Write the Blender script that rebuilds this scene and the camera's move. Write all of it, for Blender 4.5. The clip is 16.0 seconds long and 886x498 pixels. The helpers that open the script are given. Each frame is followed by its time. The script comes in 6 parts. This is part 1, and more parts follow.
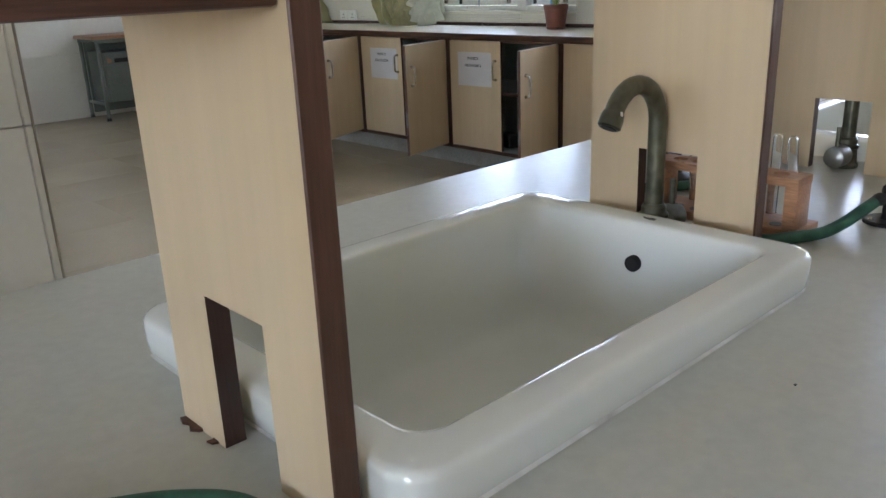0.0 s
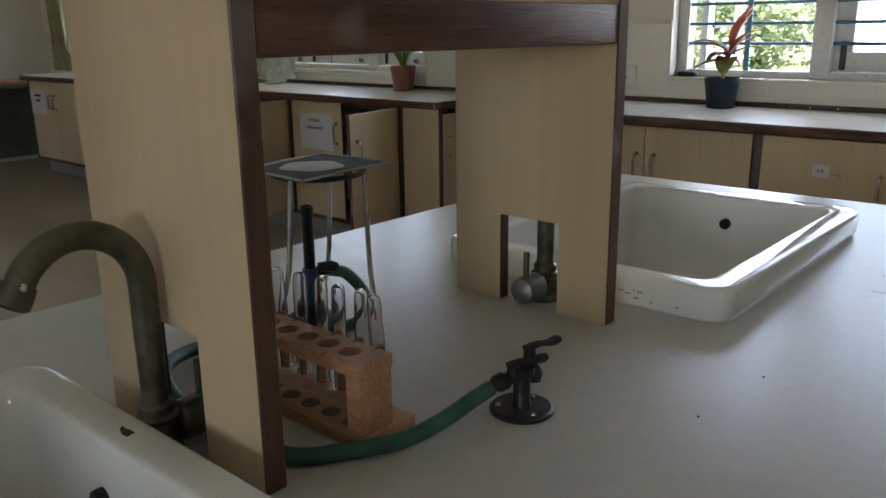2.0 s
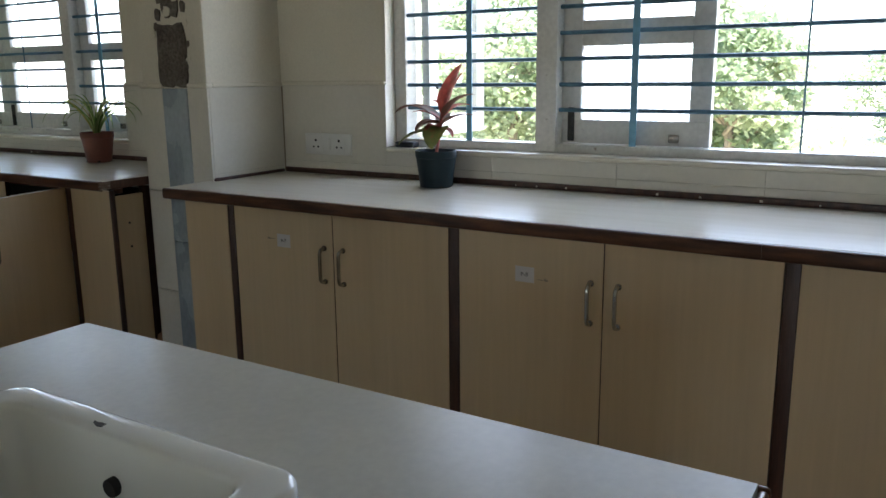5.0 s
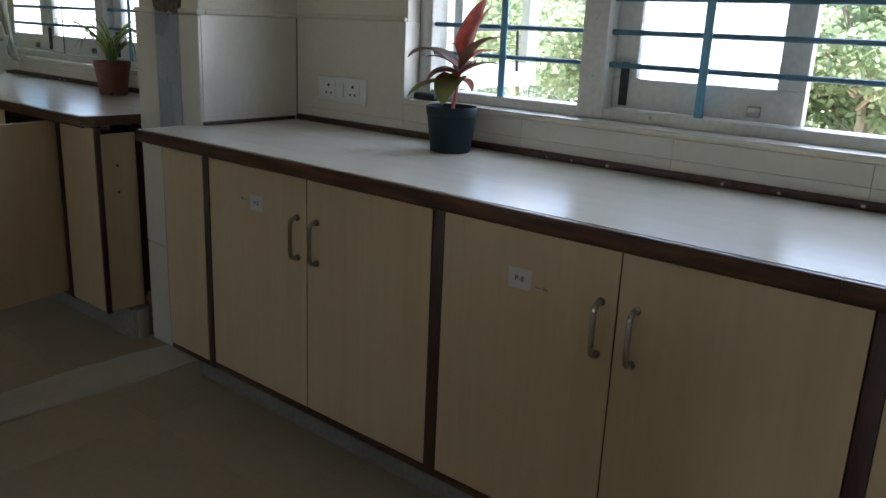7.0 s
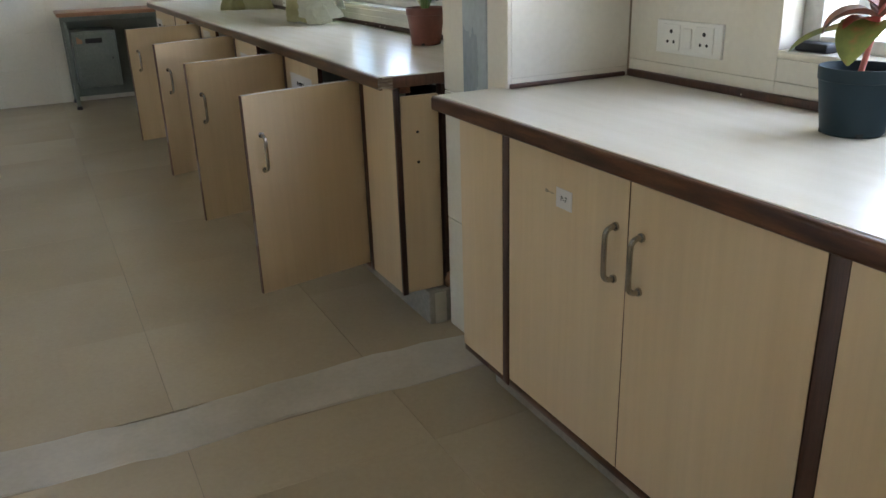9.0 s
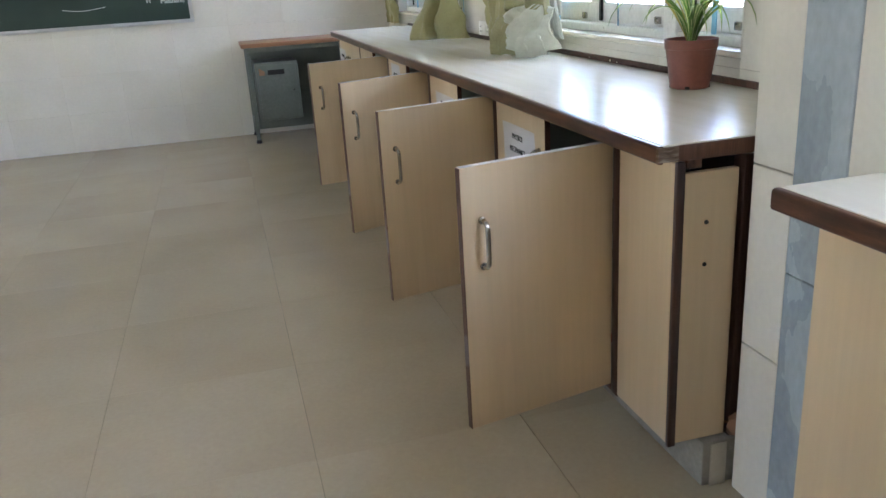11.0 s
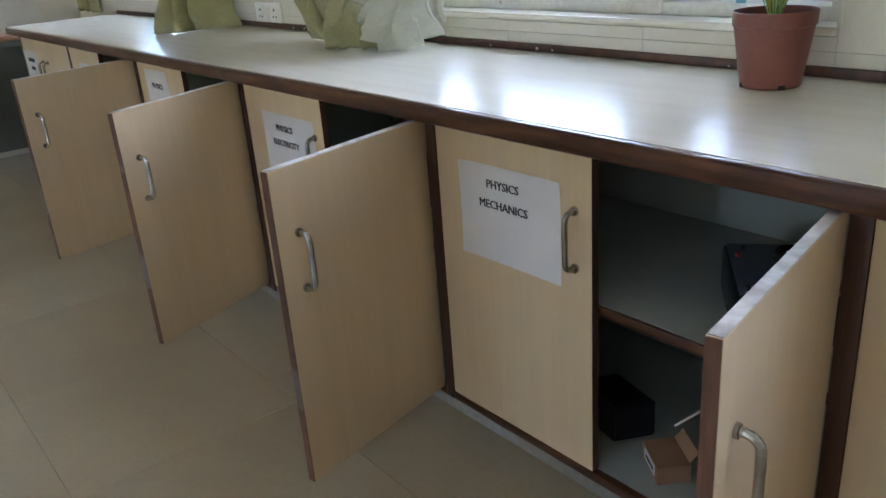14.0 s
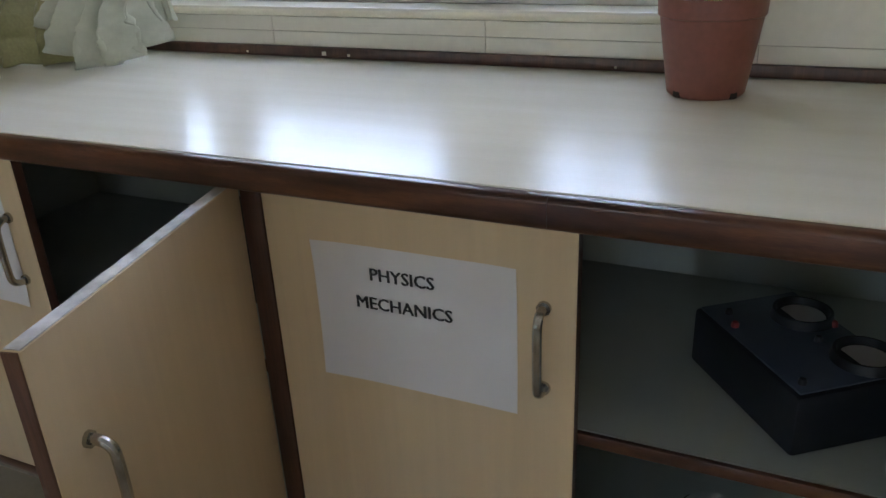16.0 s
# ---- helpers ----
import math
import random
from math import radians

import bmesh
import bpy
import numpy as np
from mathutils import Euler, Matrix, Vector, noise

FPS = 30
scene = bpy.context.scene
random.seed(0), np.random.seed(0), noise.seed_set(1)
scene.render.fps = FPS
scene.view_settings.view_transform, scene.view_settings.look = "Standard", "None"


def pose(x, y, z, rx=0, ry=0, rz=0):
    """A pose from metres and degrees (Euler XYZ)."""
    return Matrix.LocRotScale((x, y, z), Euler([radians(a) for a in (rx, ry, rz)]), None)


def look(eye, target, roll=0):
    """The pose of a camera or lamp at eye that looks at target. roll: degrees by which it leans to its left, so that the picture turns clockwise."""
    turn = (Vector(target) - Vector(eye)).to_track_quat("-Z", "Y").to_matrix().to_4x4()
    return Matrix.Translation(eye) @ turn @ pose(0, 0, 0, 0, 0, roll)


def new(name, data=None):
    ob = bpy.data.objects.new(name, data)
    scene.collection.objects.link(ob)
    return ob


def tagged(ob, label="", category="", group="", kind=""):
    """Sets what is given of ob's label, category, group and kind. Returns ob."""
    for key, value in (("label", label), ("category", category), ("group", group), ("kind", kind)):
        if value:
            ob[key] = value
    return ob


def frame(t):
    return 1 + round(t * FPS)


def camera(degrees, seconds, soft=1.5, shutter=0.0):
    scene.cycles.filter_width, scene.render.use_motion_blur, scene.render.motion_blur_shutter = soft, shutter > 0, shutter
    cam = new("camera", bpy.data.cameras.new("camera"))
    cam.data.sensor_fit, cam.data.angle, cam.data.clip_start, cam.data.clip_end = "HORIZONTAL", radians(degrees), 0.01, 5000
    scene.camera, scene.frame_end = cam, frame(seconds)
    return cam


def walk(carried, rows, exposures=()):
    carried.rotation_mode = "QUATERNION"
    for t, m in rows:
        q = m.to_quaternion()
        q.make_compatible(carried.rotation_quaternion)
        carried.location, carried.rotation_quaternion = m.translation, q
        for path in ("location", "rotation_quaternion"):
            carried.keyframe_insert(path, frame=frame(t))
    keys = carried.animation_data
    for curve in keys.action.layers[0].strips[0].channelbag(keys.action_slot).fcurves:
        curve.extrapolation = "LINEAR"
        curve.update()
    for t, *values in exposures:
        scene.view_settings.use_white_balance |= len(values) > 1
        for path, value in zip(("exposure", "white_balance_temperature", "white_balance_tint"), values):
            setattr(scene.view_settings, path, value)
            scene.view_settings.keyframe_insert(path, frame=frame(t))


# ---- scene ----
cam = camera(57.8, 16.0)
PATH = [
    (0, (0.813, 0.839, 1.224), (2.099, 2.23, 0.583), -2.3),
    (0.5, (0.933, 0.859, 1.232), (2.267, 2.226, 0.64), -2.3),
    (1, (1.12, 0.828, 1.249), (2.473, 2.182, 0.67), -1.8),
    (1.5, (1.274, 0.776, 1.245), (2.676, 2.084, 0.68), -1.3),
    (2, (1.407, 0.773, 1.246), (2.859, 2.043, 0.716), -0.7),
    (2.5, (1.552, 0.797, 1.274), (3.028, 2.053, 0.78), -1.0),
    (3, (1.667, 0.771, 1.284), (3.154, 2.035, 0.845), -1.4),
    (3.5, (1.876, 0.669, 1.297), (3.38, 1.923, 0.888), -1.6),
    (4, (2.048, 0.61, 1.292), (3.62, 1.779, 0.888), -1.0),
    (4.5, (2.245, 0.629, 1.281), (3.889, 1.693, 0.876), -0.7),
    (4.7, (2.346, 0.658, 1.289), (4.011, 1.688, 0.879), -0.9),
    (6.8, (3.074, 0.669, 1.246), (4.595, 1.861, 0.729), 2.6),
    (7, (3.127, 0.711, 1.252), (4.613, 1.935, 0.714), 2.5),
    (7.5, (3.267, 0.792, 1.245), (4.614, 2.146, 0.653), 1.3),
    (8, (3.457, 0.874, 1.255), (4.627, 2.363, 0.61), -0.2),
    (8.5, (3.541, 0.963, 1.266), (4.533, 2.569, 0.606), -1.3),
    (9, (3.538, 1.175, 1.269), (4.366, 2.851, 0.558), -1.8),
    (9.5, (3.532, 1.369, 1.24), (4.179, 3.104, 0.485), -2.9),
    (10, (3.58, 1.629, 1.248), (4.078, 3.421, 0.515), -3.6),
    (10.2, (3.605, 1.704, 1.26), (4.066, 3.517, 0.553), -3.4),
    (12.3, (3.621, 2.596, 1.26), (4.169, 4.418, 0.643), -3.0),
    (12.5, (3.595, 2.693, 1.241), (4.221, 4.487, 0.619), -2.7),
    (13, (3.484, 2.925, 1.244), (4.296, 4.63, 0.584), -3.2),
    (13.5, (3.453, 3.125, 1.206), (4.422, 4.728, 0.507), -3.8),
    (14, (3.488, 3.361, 1.223), (4.619, 4.835, 0.483), -4.4),
    (14.5, (3.511, 3.594, 1.204), (4.837, 4.88, 0.438), -3.8),
    (15, (3.527, 3.816, 1.204), (5.009, 4.912, 0.429), -3.2),
    (15.5, (3.611, 3.952, 1.193), (5.183, 4.912, 0.411), -3.0),
    (16, (3.711, 4.06, 1.193), (5.356, 4.847, 0.372), -2.8),
]
EXPOSURES = [(0.0, 3.95, 5950, 14), (0.5, 3.64, 6100, 13), (1.0, 3.66, 6250, 12), (1.5, 3.4, 6350, 12), (2.0, 2.9, 6380, 13), (2.5, 2.73, 6350, 12), (3.0, 2.77, 6400, 11), (3.5, 2.67, 6350, 10), (4.5, 2.64, 6250, 10), (7.0, 2.36, 6050, 10), (7.5, 2.63, 5950, 10), (8.0, 3.12, 6050, 11), (9.0, 3.78, 6400, 11), (10.0, 4.75, 5850, 12), (12.5, 4.13, 5950, 15), (13.5, 4.22, 5850, 13), (14.5, 4.25, 5850, 12), (15.0, 4.12, 5980, 12), (16.0, 3.74, 6120, 13)]
P_WEST, P_EAST = (3.2, 1.2, 0.2), {0.63: 5.6, 4.15: 5.0, 6.98: 3.2}
walk(cam, [(t, look(eye, target, roll)) for t, eye, target, roll in PATH], EXPOSURES)

# ---------- world, sun, light through the windows ----------
world = bpy.data.worlds.new("sky")
scene.world = world
world.use_nodes = True
wn = world.node_tree
sky = wn.nodes.new("ShaderNodeTexSky")
sky.sky_type, sky.sun_disc = "NISHITA", False
sky.sun_elevation, sky.sun_rotation = radians(57), radians(231)
wn.links.new(sky.outputs[0], wn.nodes["Background"].inputs[0])
wn.nodes["Background"].inputs[1].default_value = 0.15
sun = new("sun", bpy.data.lights.new("sun", "SUN"))
sun.data.energy, sun.data.angle, sun.data.color = 5.0, radians(0.6), (1, 0.95, 0.87)
sun.matrix_world = look((-5, -4, 10), (0, 0, 0))


def window_light(name, eye, target, w, h, power, colour=(0.915, 0.935, 1.05)):
    """Skylight that comes in at one window opening."""
    ob = new(name, bpy.data.lights.new(name, "AREA"))
    ob.data.shape, ob.data.size, ob.data.size_y, ob.data.energy, ob.data.color = "RECTANGLE", w, h, power, colour
    ob.matrix_world = look(eye, target)
    return ob


# ---------- materials ----------
def mat(name, base=(0.8, 0.8, 0.8), rough=0.5, metal=0.0, coat=0.0, spec=0.5):
    m = bpy.data.materials.new(name)
    m.use_nodes = True
    b = m.node_tree.nodes["Principled BSDF"]
    b.inputs["Base Color"].default_value = (*base, 1)
    b.inputs["Roughness"].default_value, b.inputs["Metallic"].default_value = rough, metal
    b.inputs["Coat Weight"].default_value, b.inputs["Specular IOR Level"].default_value = coat, spec
    return m


def varied(m, stops, scale=4.0, stretch=(1, 1, 1), detail=5.0, grain=0.0, bump=0.0, bump_scale=60.0, rough=None, spots=None, per_piece=0.0, dist=0.004):
    """Colour from stretched noise through a ramp, a finer grain on top, relief, and roughness that wanders."""
    t = m.node_tree
    n, l, b = t.nodes, t.links, t.nodes["Principled BSDF"]
    geo = n.new("ShaderNodeTexCoord")
    mapp = n.new("ShaderNodeMapping")
    mapp.inputs["Scale"].default_value = stretch
    l.new(geo.outputs["Object"], mapp.inputs["Vector"])
    if per_piece:
        shift = n.new("ShaderNodeObjectInfo")
        far = n.new("ShaderNodeVectorMath")
        far.operation = "SCALE"
        far.inputs[0].default_value, far.inputs["Scale"].default_value = (31, 57, 13), 1.0
        l.new(shift.outputs["Random"], far.inputs["Scale"])
        l.new(far.outputs[0], mapp.inputs["Location"])
    noi = n.new("ShaderNodeTexNoise")
    noi.inputs["Scale"].default_value, noi.inputs["Detail"].default_value = scale, detail
    l.new(mapp.outputs[0], noi.inputs["Vector"])
    ramp = n.new("ShaderNodeValToRGB")
    while len(ramp.color_ramp.elements) < len(stops):
        ramp.color_ramp.elements.new(0.5)
    for e, (p, c) in zip(ramp.color_ramp.elements, stops):
        e.position, e.color = p, (*c, 1)
    l.new(noi.outputs["Fac"], ramp.inputs["Fac"])
    colour = ramp.outputs["Color"]
    fine = n.new("ShaderNodeTexNoise")
    fine.inputs["Scale"].default_value, fine.inputs["Detail"].default_value = bump_scale, 4
    l.new(mapp.outputs[0], fine.inputs["Vector"])
    if grain:
        mul, span = n.new("ShaderNodeMix"), n.new("ShaderNodeMapRange")
        mul.data_type, mul.blend_type = "RGBA", "MULTIPLY"
        mul.inputs["Factor"].default_value = 1.0
        span.inputs["From Min"].default_value, span.inputs["From Max"].default_value = 0.25, 0.75
        span.inputs["To Min"].default_value, span.inputs["To Max"].default_value = 1 - grain, 1 + grain
        l.new(fine.outputs["Fac"], span.inputs["Value"])
        l.new(colour, mul.inputs["A"])
        l.new(span.outputs[0], mul.inputs["B"])
        colour = mul.outputs["Result"]
    if spots:
        sn = n.new("ShaderNodeTexNoise")
        sn.inputs["Scale"].default_value, sn.inputs["Detail"].default_value = spots[0], 3
        l.new(geo.outputs["Object"], sn.inputs["Vector"])
        sr = n.new("ShaderNodeValToRGB")
        sr.color_ramp.elements[0].position, sr.color_ramp.elements[1].position = spots[1], spots[1] + 0.05
        l.new(sn.outputs["Fac"], sr.inputs["Fac"])
        mx = n.new("ShaderNodeMix")
        mx.data_type = "RGBA"
        l.new(sr.outputs["Color"], mx.inputs["Factor"])
        l.new(colour, mx.inputs["A"])
        mx.inputs["B"].default_value = (*spots[2], 1)
        colour = mx.outputs["Result"]
    if per_piece:
        info = n.new("ShaderNodeObjectInfo")
        mr = n.new("ShaderNodeMapRange")
        mr.inputs["To Min"].default_value, mr.inputs["To Max"].default_value = 1 - per_piece, 1 + per_piece
        l.new(info.outputs["Random"], mr.inputs["Value"])
        hs = n.new("ShaderNodeHueSaturation")
        l.new(mr.outputs[0], hs.inputs["Value"])
        l.new(colour, hs.inputs["Color"])
        colour = hs.outputs["Color"]
    l.new(colour, b.inputs["Base Color"])
    if rough:
        rr = n.new("ShaderNodeMapRange")
        rr.inputs["To Min"].default_value, rr.inputs["To Max"].default_value = rough
        l.new(noi.outputs["Fac"], rr.inputs["Value"])
        l.new(rr.outputs[0], b.inputs["Roughness"])
    if bump:
        bm_ = n.new("ShaderNodeBump")
        bm_.inputs["Strength"].default_value, bm_.inputs["Distance"].default_value = bump, dist
        l.new(fine.outputs["Fac"], bm_.inputs["Height"])
        l.new(bm_.outputs[0], b.inputs["Normal"])
    return m


BEECH = varied(mat("beech_laminate", rough=0.4), [(0.25, (0.548, 0.412, 0.252)), (0.5, (0.585, 0.445, 0.276)), (0.8, (0.622, 0.482, 0.304))], 1.3, (9, 9, 0.5), 6, 0.035, 0.012, 8)
BROWN = varied(mat("mahogany_edge", rough=0.3, spec=0.35), [(0.3, (0.032, 0.014, 0.008)), (0.5, (0.070, 0.028, 0.014)), (0.68, (0.125, 0.052, 0.024))], 3.0, (16, 1.8, 16), 8, 0.2, 0.04, 40, None, spots=(9, 0.75, (0.24, 0.14, 0.09)))
BROWN_V = varied(mat("mahogany_upright"), [(0.3, (0.034, 0.014, 0.009)), (0.7, (0.082, 0.034, 0.020))], 3, (10, 10, 0.6), 5, 0.3, 0.1, 30, (0.35, 0.5))
EDGE_V = varied(mat("stained_edge_band", rough=0.42), [(0.3, (0.070, 0.029, 0.015)), (0.7, (0.125, 0.056, 0.032))], 3, (10, 10, 0.6), 6, 0.25, 0.08, 30, spots=(7, 0.60, (0.17, 0.135, 0.12)))
RAIL = varied(mat("shelf_edge_wood"), [(0.3, (0.075, 0.030, 0.020)), (0.7, (0.17, 0.080, 0.055))], 4, (0.8, 12, 12), 5, 0.4, 0.2, 30, (0.35, 0.5), spots=(5, 0.64, (0.20, 0.15, 0.125)))
TOP = varied(mat("counter_laminate", rough=0.25, spec=0.13), [(0.32, (0.628, 0.596, 0.488)), (0.5, (0.652, 0.622, 0.517)), (0.68, (0.672, 0.642, 0.543))], 2.2, (9, 1.1, 1), 7, 0.02, 0.012, 90)
BENCH = varied(mat("bench_laminate", rough=0.28, spec=0.2), [(0.3, (0.485, 0.478, 0.415)), (0.7, (0.545, 0.540, 0.475))], 2.2, (1, 1, 1), 7, 0.05, 0.015, 80, spots=(420, 0.80, (0.34, 0.32, 0.29)))
CERAMIC = varied(mat("sink_ceramic", rough=0.10, coat=0.1), [(0.3, (0.70, 0.71, 0.64)), (0.7, (0.76, 0.765, 0.71))], 3, (1, 1, 1), 4, 0, 0, 40)
STAIN = varied(mat("sink_stain", rough=0.5), [(0.3, (0.20, 0.15, 0.10)), (0.7, (0.38, 0.31, 0.23))], 40)
TILE_F = varied(mat("floor_tile", rough=0.26), [(0.3, (0.392, 0.325, 0.222)), (0.7, (0.458, 0.390, 0.278))], 1.3, (1, 1, 1), 6, 0.04, 0.012, 70, per_piece=0.016)
GROUT = varied(mat("grout", rough=0.9), [(0.3, (0.16, 0.13, 0.09)), (0.7, (0.32, 0.27, 0.20))], 6, bump=0.3)
CEMENT = varied(mat("cement_patch", rough=0.8), [(0.25, (0.39, 0.35, 0.28)), (0.5, (0.46, 0.42, 0.34)), (0.75, (0.53, 0.49, 0.41))], 3.5, (1, 1, 1), 6, 0.05, 0.08, 60)
PLINTH = varied(mat("plinth_cement", rough=0.85), [(0.25, (0.20, 0.185, 0.155)), (0.75, (0.33, 0.31, 0.265))], 4, (1, 1, 1), 7, 0.15, 0.2, 60)
RAW = varied(mat("bare_plaster", rough=0.95), [(0.3, (0.085, 0.070, 0.055)), (0.7, (0.17, 0.145, 0.115))], 14, (1, 1, 1), 8, 0.4, 0.9, 70, dist=0.01)
WALL = varied(mat("cream_paint", rough=0.6), [(0.3, (0.655, 0.61, 0.49)), (0.7, (0.715, 0.675, 0.565))], 1.5, (1, 1, 1), 6, 0.05, 0.12, 120, (0.5, 0.65), spots=(5, 0.77, (0.60, 0.55, 0.45)))
DADO = varied(mat("wall_tile", rough=0.2), [(0.3, (0.64, 0.605, 0.515)), (0.7, (0.69, 0.66, 0.58))], 2, (1, 1, 1), 6, 0.03, 0.01, 60, per_piece=0.012)
MARBLE = varied(mat("grey_marble"), [(0.3, (0.26, 0.30, 0.33)), (0.6, (0.36, 0.41, 0.44)), (0.8, (0.45, 0.49, 0.51))], 5, (1, 1, 0.6), 9, 0.1, 0.02, 60, (0.2, 0.35))
PAINT = varied(mat("window_paint"), [(0.3, (0.60, 0.59, 0.54)), (0.7, (0.70, 0.69, 0.65))], 6, (1, 1, 1), 6, 0.1, 0.1, 60, (0.35, 0.5), spots=(26, 0.74, (0.34, 0.30, 0.25)))
BLUE = varied(mat("blue_bar_paint"), [(0.3, (0.055, 0.13, 0.19)), (0.7, (0.11, 0.23, 0.31))], 14, (1, 1, 1), 5, 0.2, 0.2, 80, (0.35, 0.5))
BLUE_V = varied(mat("pale_blue_paint"), [(0.3, (0.13, 0.33, 0.48)), (0.7, (0.20, 0.43, 0.58))], 14, (1, 1, 1), 5, 0.1, 0.1, 80, (0.35, 0.5))
STEEL = varied(mat("handle_steel", metal=1.0, rough=0.22), [(0.3, (0.34, 0.33, 0.31)), (0.7, (0.50, 0.49, 0.46))], 30, (1, 1, 1), 4, 0.1, 0.03, 90)
PEWTER = varied(mat("tarnished_brass", metal=0.85), [(0.3, (0.062, 0.062, 0.043)), (0.55, (0.125, 0.12, 0.085)), (0.8, (0.20, 0.19, 0.14))], 18, (1, 1, 1), 6, 0.2, 0.15, 70, (0.3, 0.5))
IRON = varied(mat("blackened_iron", metal=0.6), [(0.3, (0.02, 0.021, 0.022)), (0.7, (0.06, 0.058, 0.055))], 20, (1, 1, 1), 5, 0.2, 0.2, 90, (0.35, 0.55))
RUBBER = varied(mat("green_rubber"), [(0.3, (0.012, 0.060, 0.038)), (0.65, (0.035, 0.12, 0.075)), (0.85, (0.14, 0.22, 0.17))], 24, (1, 1, 1), 6, 0.2, 0.15, 90, (0.4, 0.6))
KNOB = varied(mat("dull_knob_metal", rough=0.42, metal=0.9), [(0.3, (0.22, 0.22, 0.205)), (0.7, (0.36, 0.355, 0.335))], 25, (1, 1, 1), 5, 0.15, 0.1, 70)
PINE = varied(mat("rack_wood"), [(0.3, (0.36, 0.175, 0.085)), (0.7, (0.50, 0.275, 0.15))], 6, (8, 1, 8), 6, 0.3, 0.1, 50, (0.4, 0.55))
PAPER = varied(mat("paper", rough=0.8), [(0.3, (0.60, 0.575, 0.575)), (0.7, (0.68, 0.655, 0.65))], 4, bump=0.05)
INK = mat("ink", (0.02, 0.02, 0.022), 0.7)
CHALK = mat("chalk", (0.55, 0.57, 0.55), 0.9)
INSIDE = varied(mat("carcass_laminate", rough=0.45), [(0.3, (0.34, 0.375, 0.345)), (0.7, (0.41, 0.435, 0.40))], 3)
BOARD = varied(mat("chalkboard_green", rough=0.6), [(0.3, (0.010, 0.028, 0.020)), (0.7, (0.022, 0.045, 0.034))], 2.5, (1, 1, 1), 7)
ALU = varied(mat("aluminium", metal=0.9), [(0.3, (0.5, 0.5, 0.5)), (0.7, (0.6, 0.6, 0.6))], 10, rough=(0.35, 0.5))
GREYSTEEL = varied(mat("grey_green_enamel"), [(0.3, (0.105, 0.12, 0.10)), (0.7, (0.15, 0.165, 0.14))], 5, (1, 1, 1), 6, 0.1, 0.05, 60, (0.35, 0.5), spots=(30, 0.76, (0.08, 0.065, 0.05)))
DESKWOOD = varied(mat("desk_veneer"), [(0.3, (0.25, 0.115, 0.058)), (0.7, (0.35, 0.18, 0.095))], 4, (1, 9, 9), 5, 0.2, 0.05, 40, (0.35, 0.5))
CLOTH = varied(mat("olive_cloth", rough=0.45), [(0.3, (0.215, 0.20, 0.085)), (0.7, (0.31, 0.285, 0.14))], 5, (1, 1, 1), 5, 0.12, 0.15, 160)
LINING = varied(mat("pale_lining", rough=0.8), [(0.3, (0.44, 0.45, 0.36)), (0.7, (0.58, 0.58, 0.48))], 9, (1, 1, 1), 5, 0.04, 0.06, 90)
TERRA = varied(mat("brown_pot_plastic"), [(0.3, (0.165, 0.054, 0.036)), (0.7, (0.225, 0.078, 0.053))], 8, (1, 1, 1), 5, 0.1, 0.05, 90, (0.4, 0.55), spots=(16, 0.74, (0.40, 0.29, 0.25)))
NAVY = varied(mat("dark_pot_plastic", rough=0.5, spec=0.3), [(0.3, (0.005, 0.017, 0.025)), (0.7, (0.010, 0.026, 0.035))], 8)
SOIL = varied(mat("soil", rough=0.95), [(0.3, (0.03, 0.02, 0.014)), (0.7, (0.09, 0.065, 0.045))], 40, bump=0.8)
PLASTIC = varied(mat("switch_plastic"), [(0.3, (0.68, 0.67, 0.62)), (0.7, (0.73, 0.72, 0.68))], 10, rough=(0.3, 0.4))
# near-black that stands for the shade inside holes and the open gap
DARK = mat("hole_and_gap_shade", (0.012, 0.011, 0.010), 0.7)
BLACKBOX = varied(mat("black_bakelite", rough=0.5, spec=0.35), [(0.3, (0.006, 0.008, 0.011)), (0.7, (0.013, 0.015, 0.020))], 12)
PANELBLUE = varied(mat("instrument_panel"), [(0.3, (0.048, 0.064, 0.095)), (0.7, (0.068, 0.086, 0.12))], 12, rough=(0.4, 0.55))
RED = mat("red_plastic", (0.26, 0.022, 0.018), 0.45)
BLUECLAD = mat("blue_sleeve", (0.02, 0.055, 0.15), 0.45)
CARD = varied(mat("cardboard", rough=0.85), [(0.3, (0.24, 0.13, 0.07)), (0.7, (0.33, 0.19, 0.11))], 12)
PLY = varied(mat("worn_white_edge", rough=0.7), [(0.3, (0.34, 0.31, 0.28)), (0.5, (0.55, 0.54, 0.53)), (0.8, (0.66, 0.66, 0.67))], 14, (1, 1, 1), 6, 0.3, 0.3, 40)
RAWPLY = varied(mat("raw_plywood_edge", rough=0.85), [(0.3, (0.09, 0.055, 0.034)), (0.5, (0.17, 0.12, 0.08)), (0.75, (0.38, 0.33, 0.27))], 10, (2, 2, 14), 6, 0.12, 0.15, 40)
SEAL = varied(mat("white_sealant", rough=0.6), [(0.3, (0.52, 0.51, 0.46)), (0.7, (0.74, 0.73, 0.69))], 30, bump=0.4)
GAUZE = varied(mat("wire_gauze", metal=0.2, rough=0.75), [(0.3, (0.03, 0.035, 0.034)), (0.7, (0.075, 0.08, 0.078))], 70, bump=0.5)
CERAM_DISC = varied(mat("gauze_disc", rough=0.9), [(0.3, (0.48, 0.46, 0.43)), (0.7, (0.62, 0.60, 0.57))], 40, bump=0.3)
WHITEMETAL = mat("folded_gauze_edge", (0.62, 0.64, 0.64), 0.35, 0.8)
CEILING_M = varied(mat("ceiling_paint", rough=0.7), [(0.3, (0.74, 0.72, 0.66)), (0.7, (0.79, 0.77, 0.72))], 2)


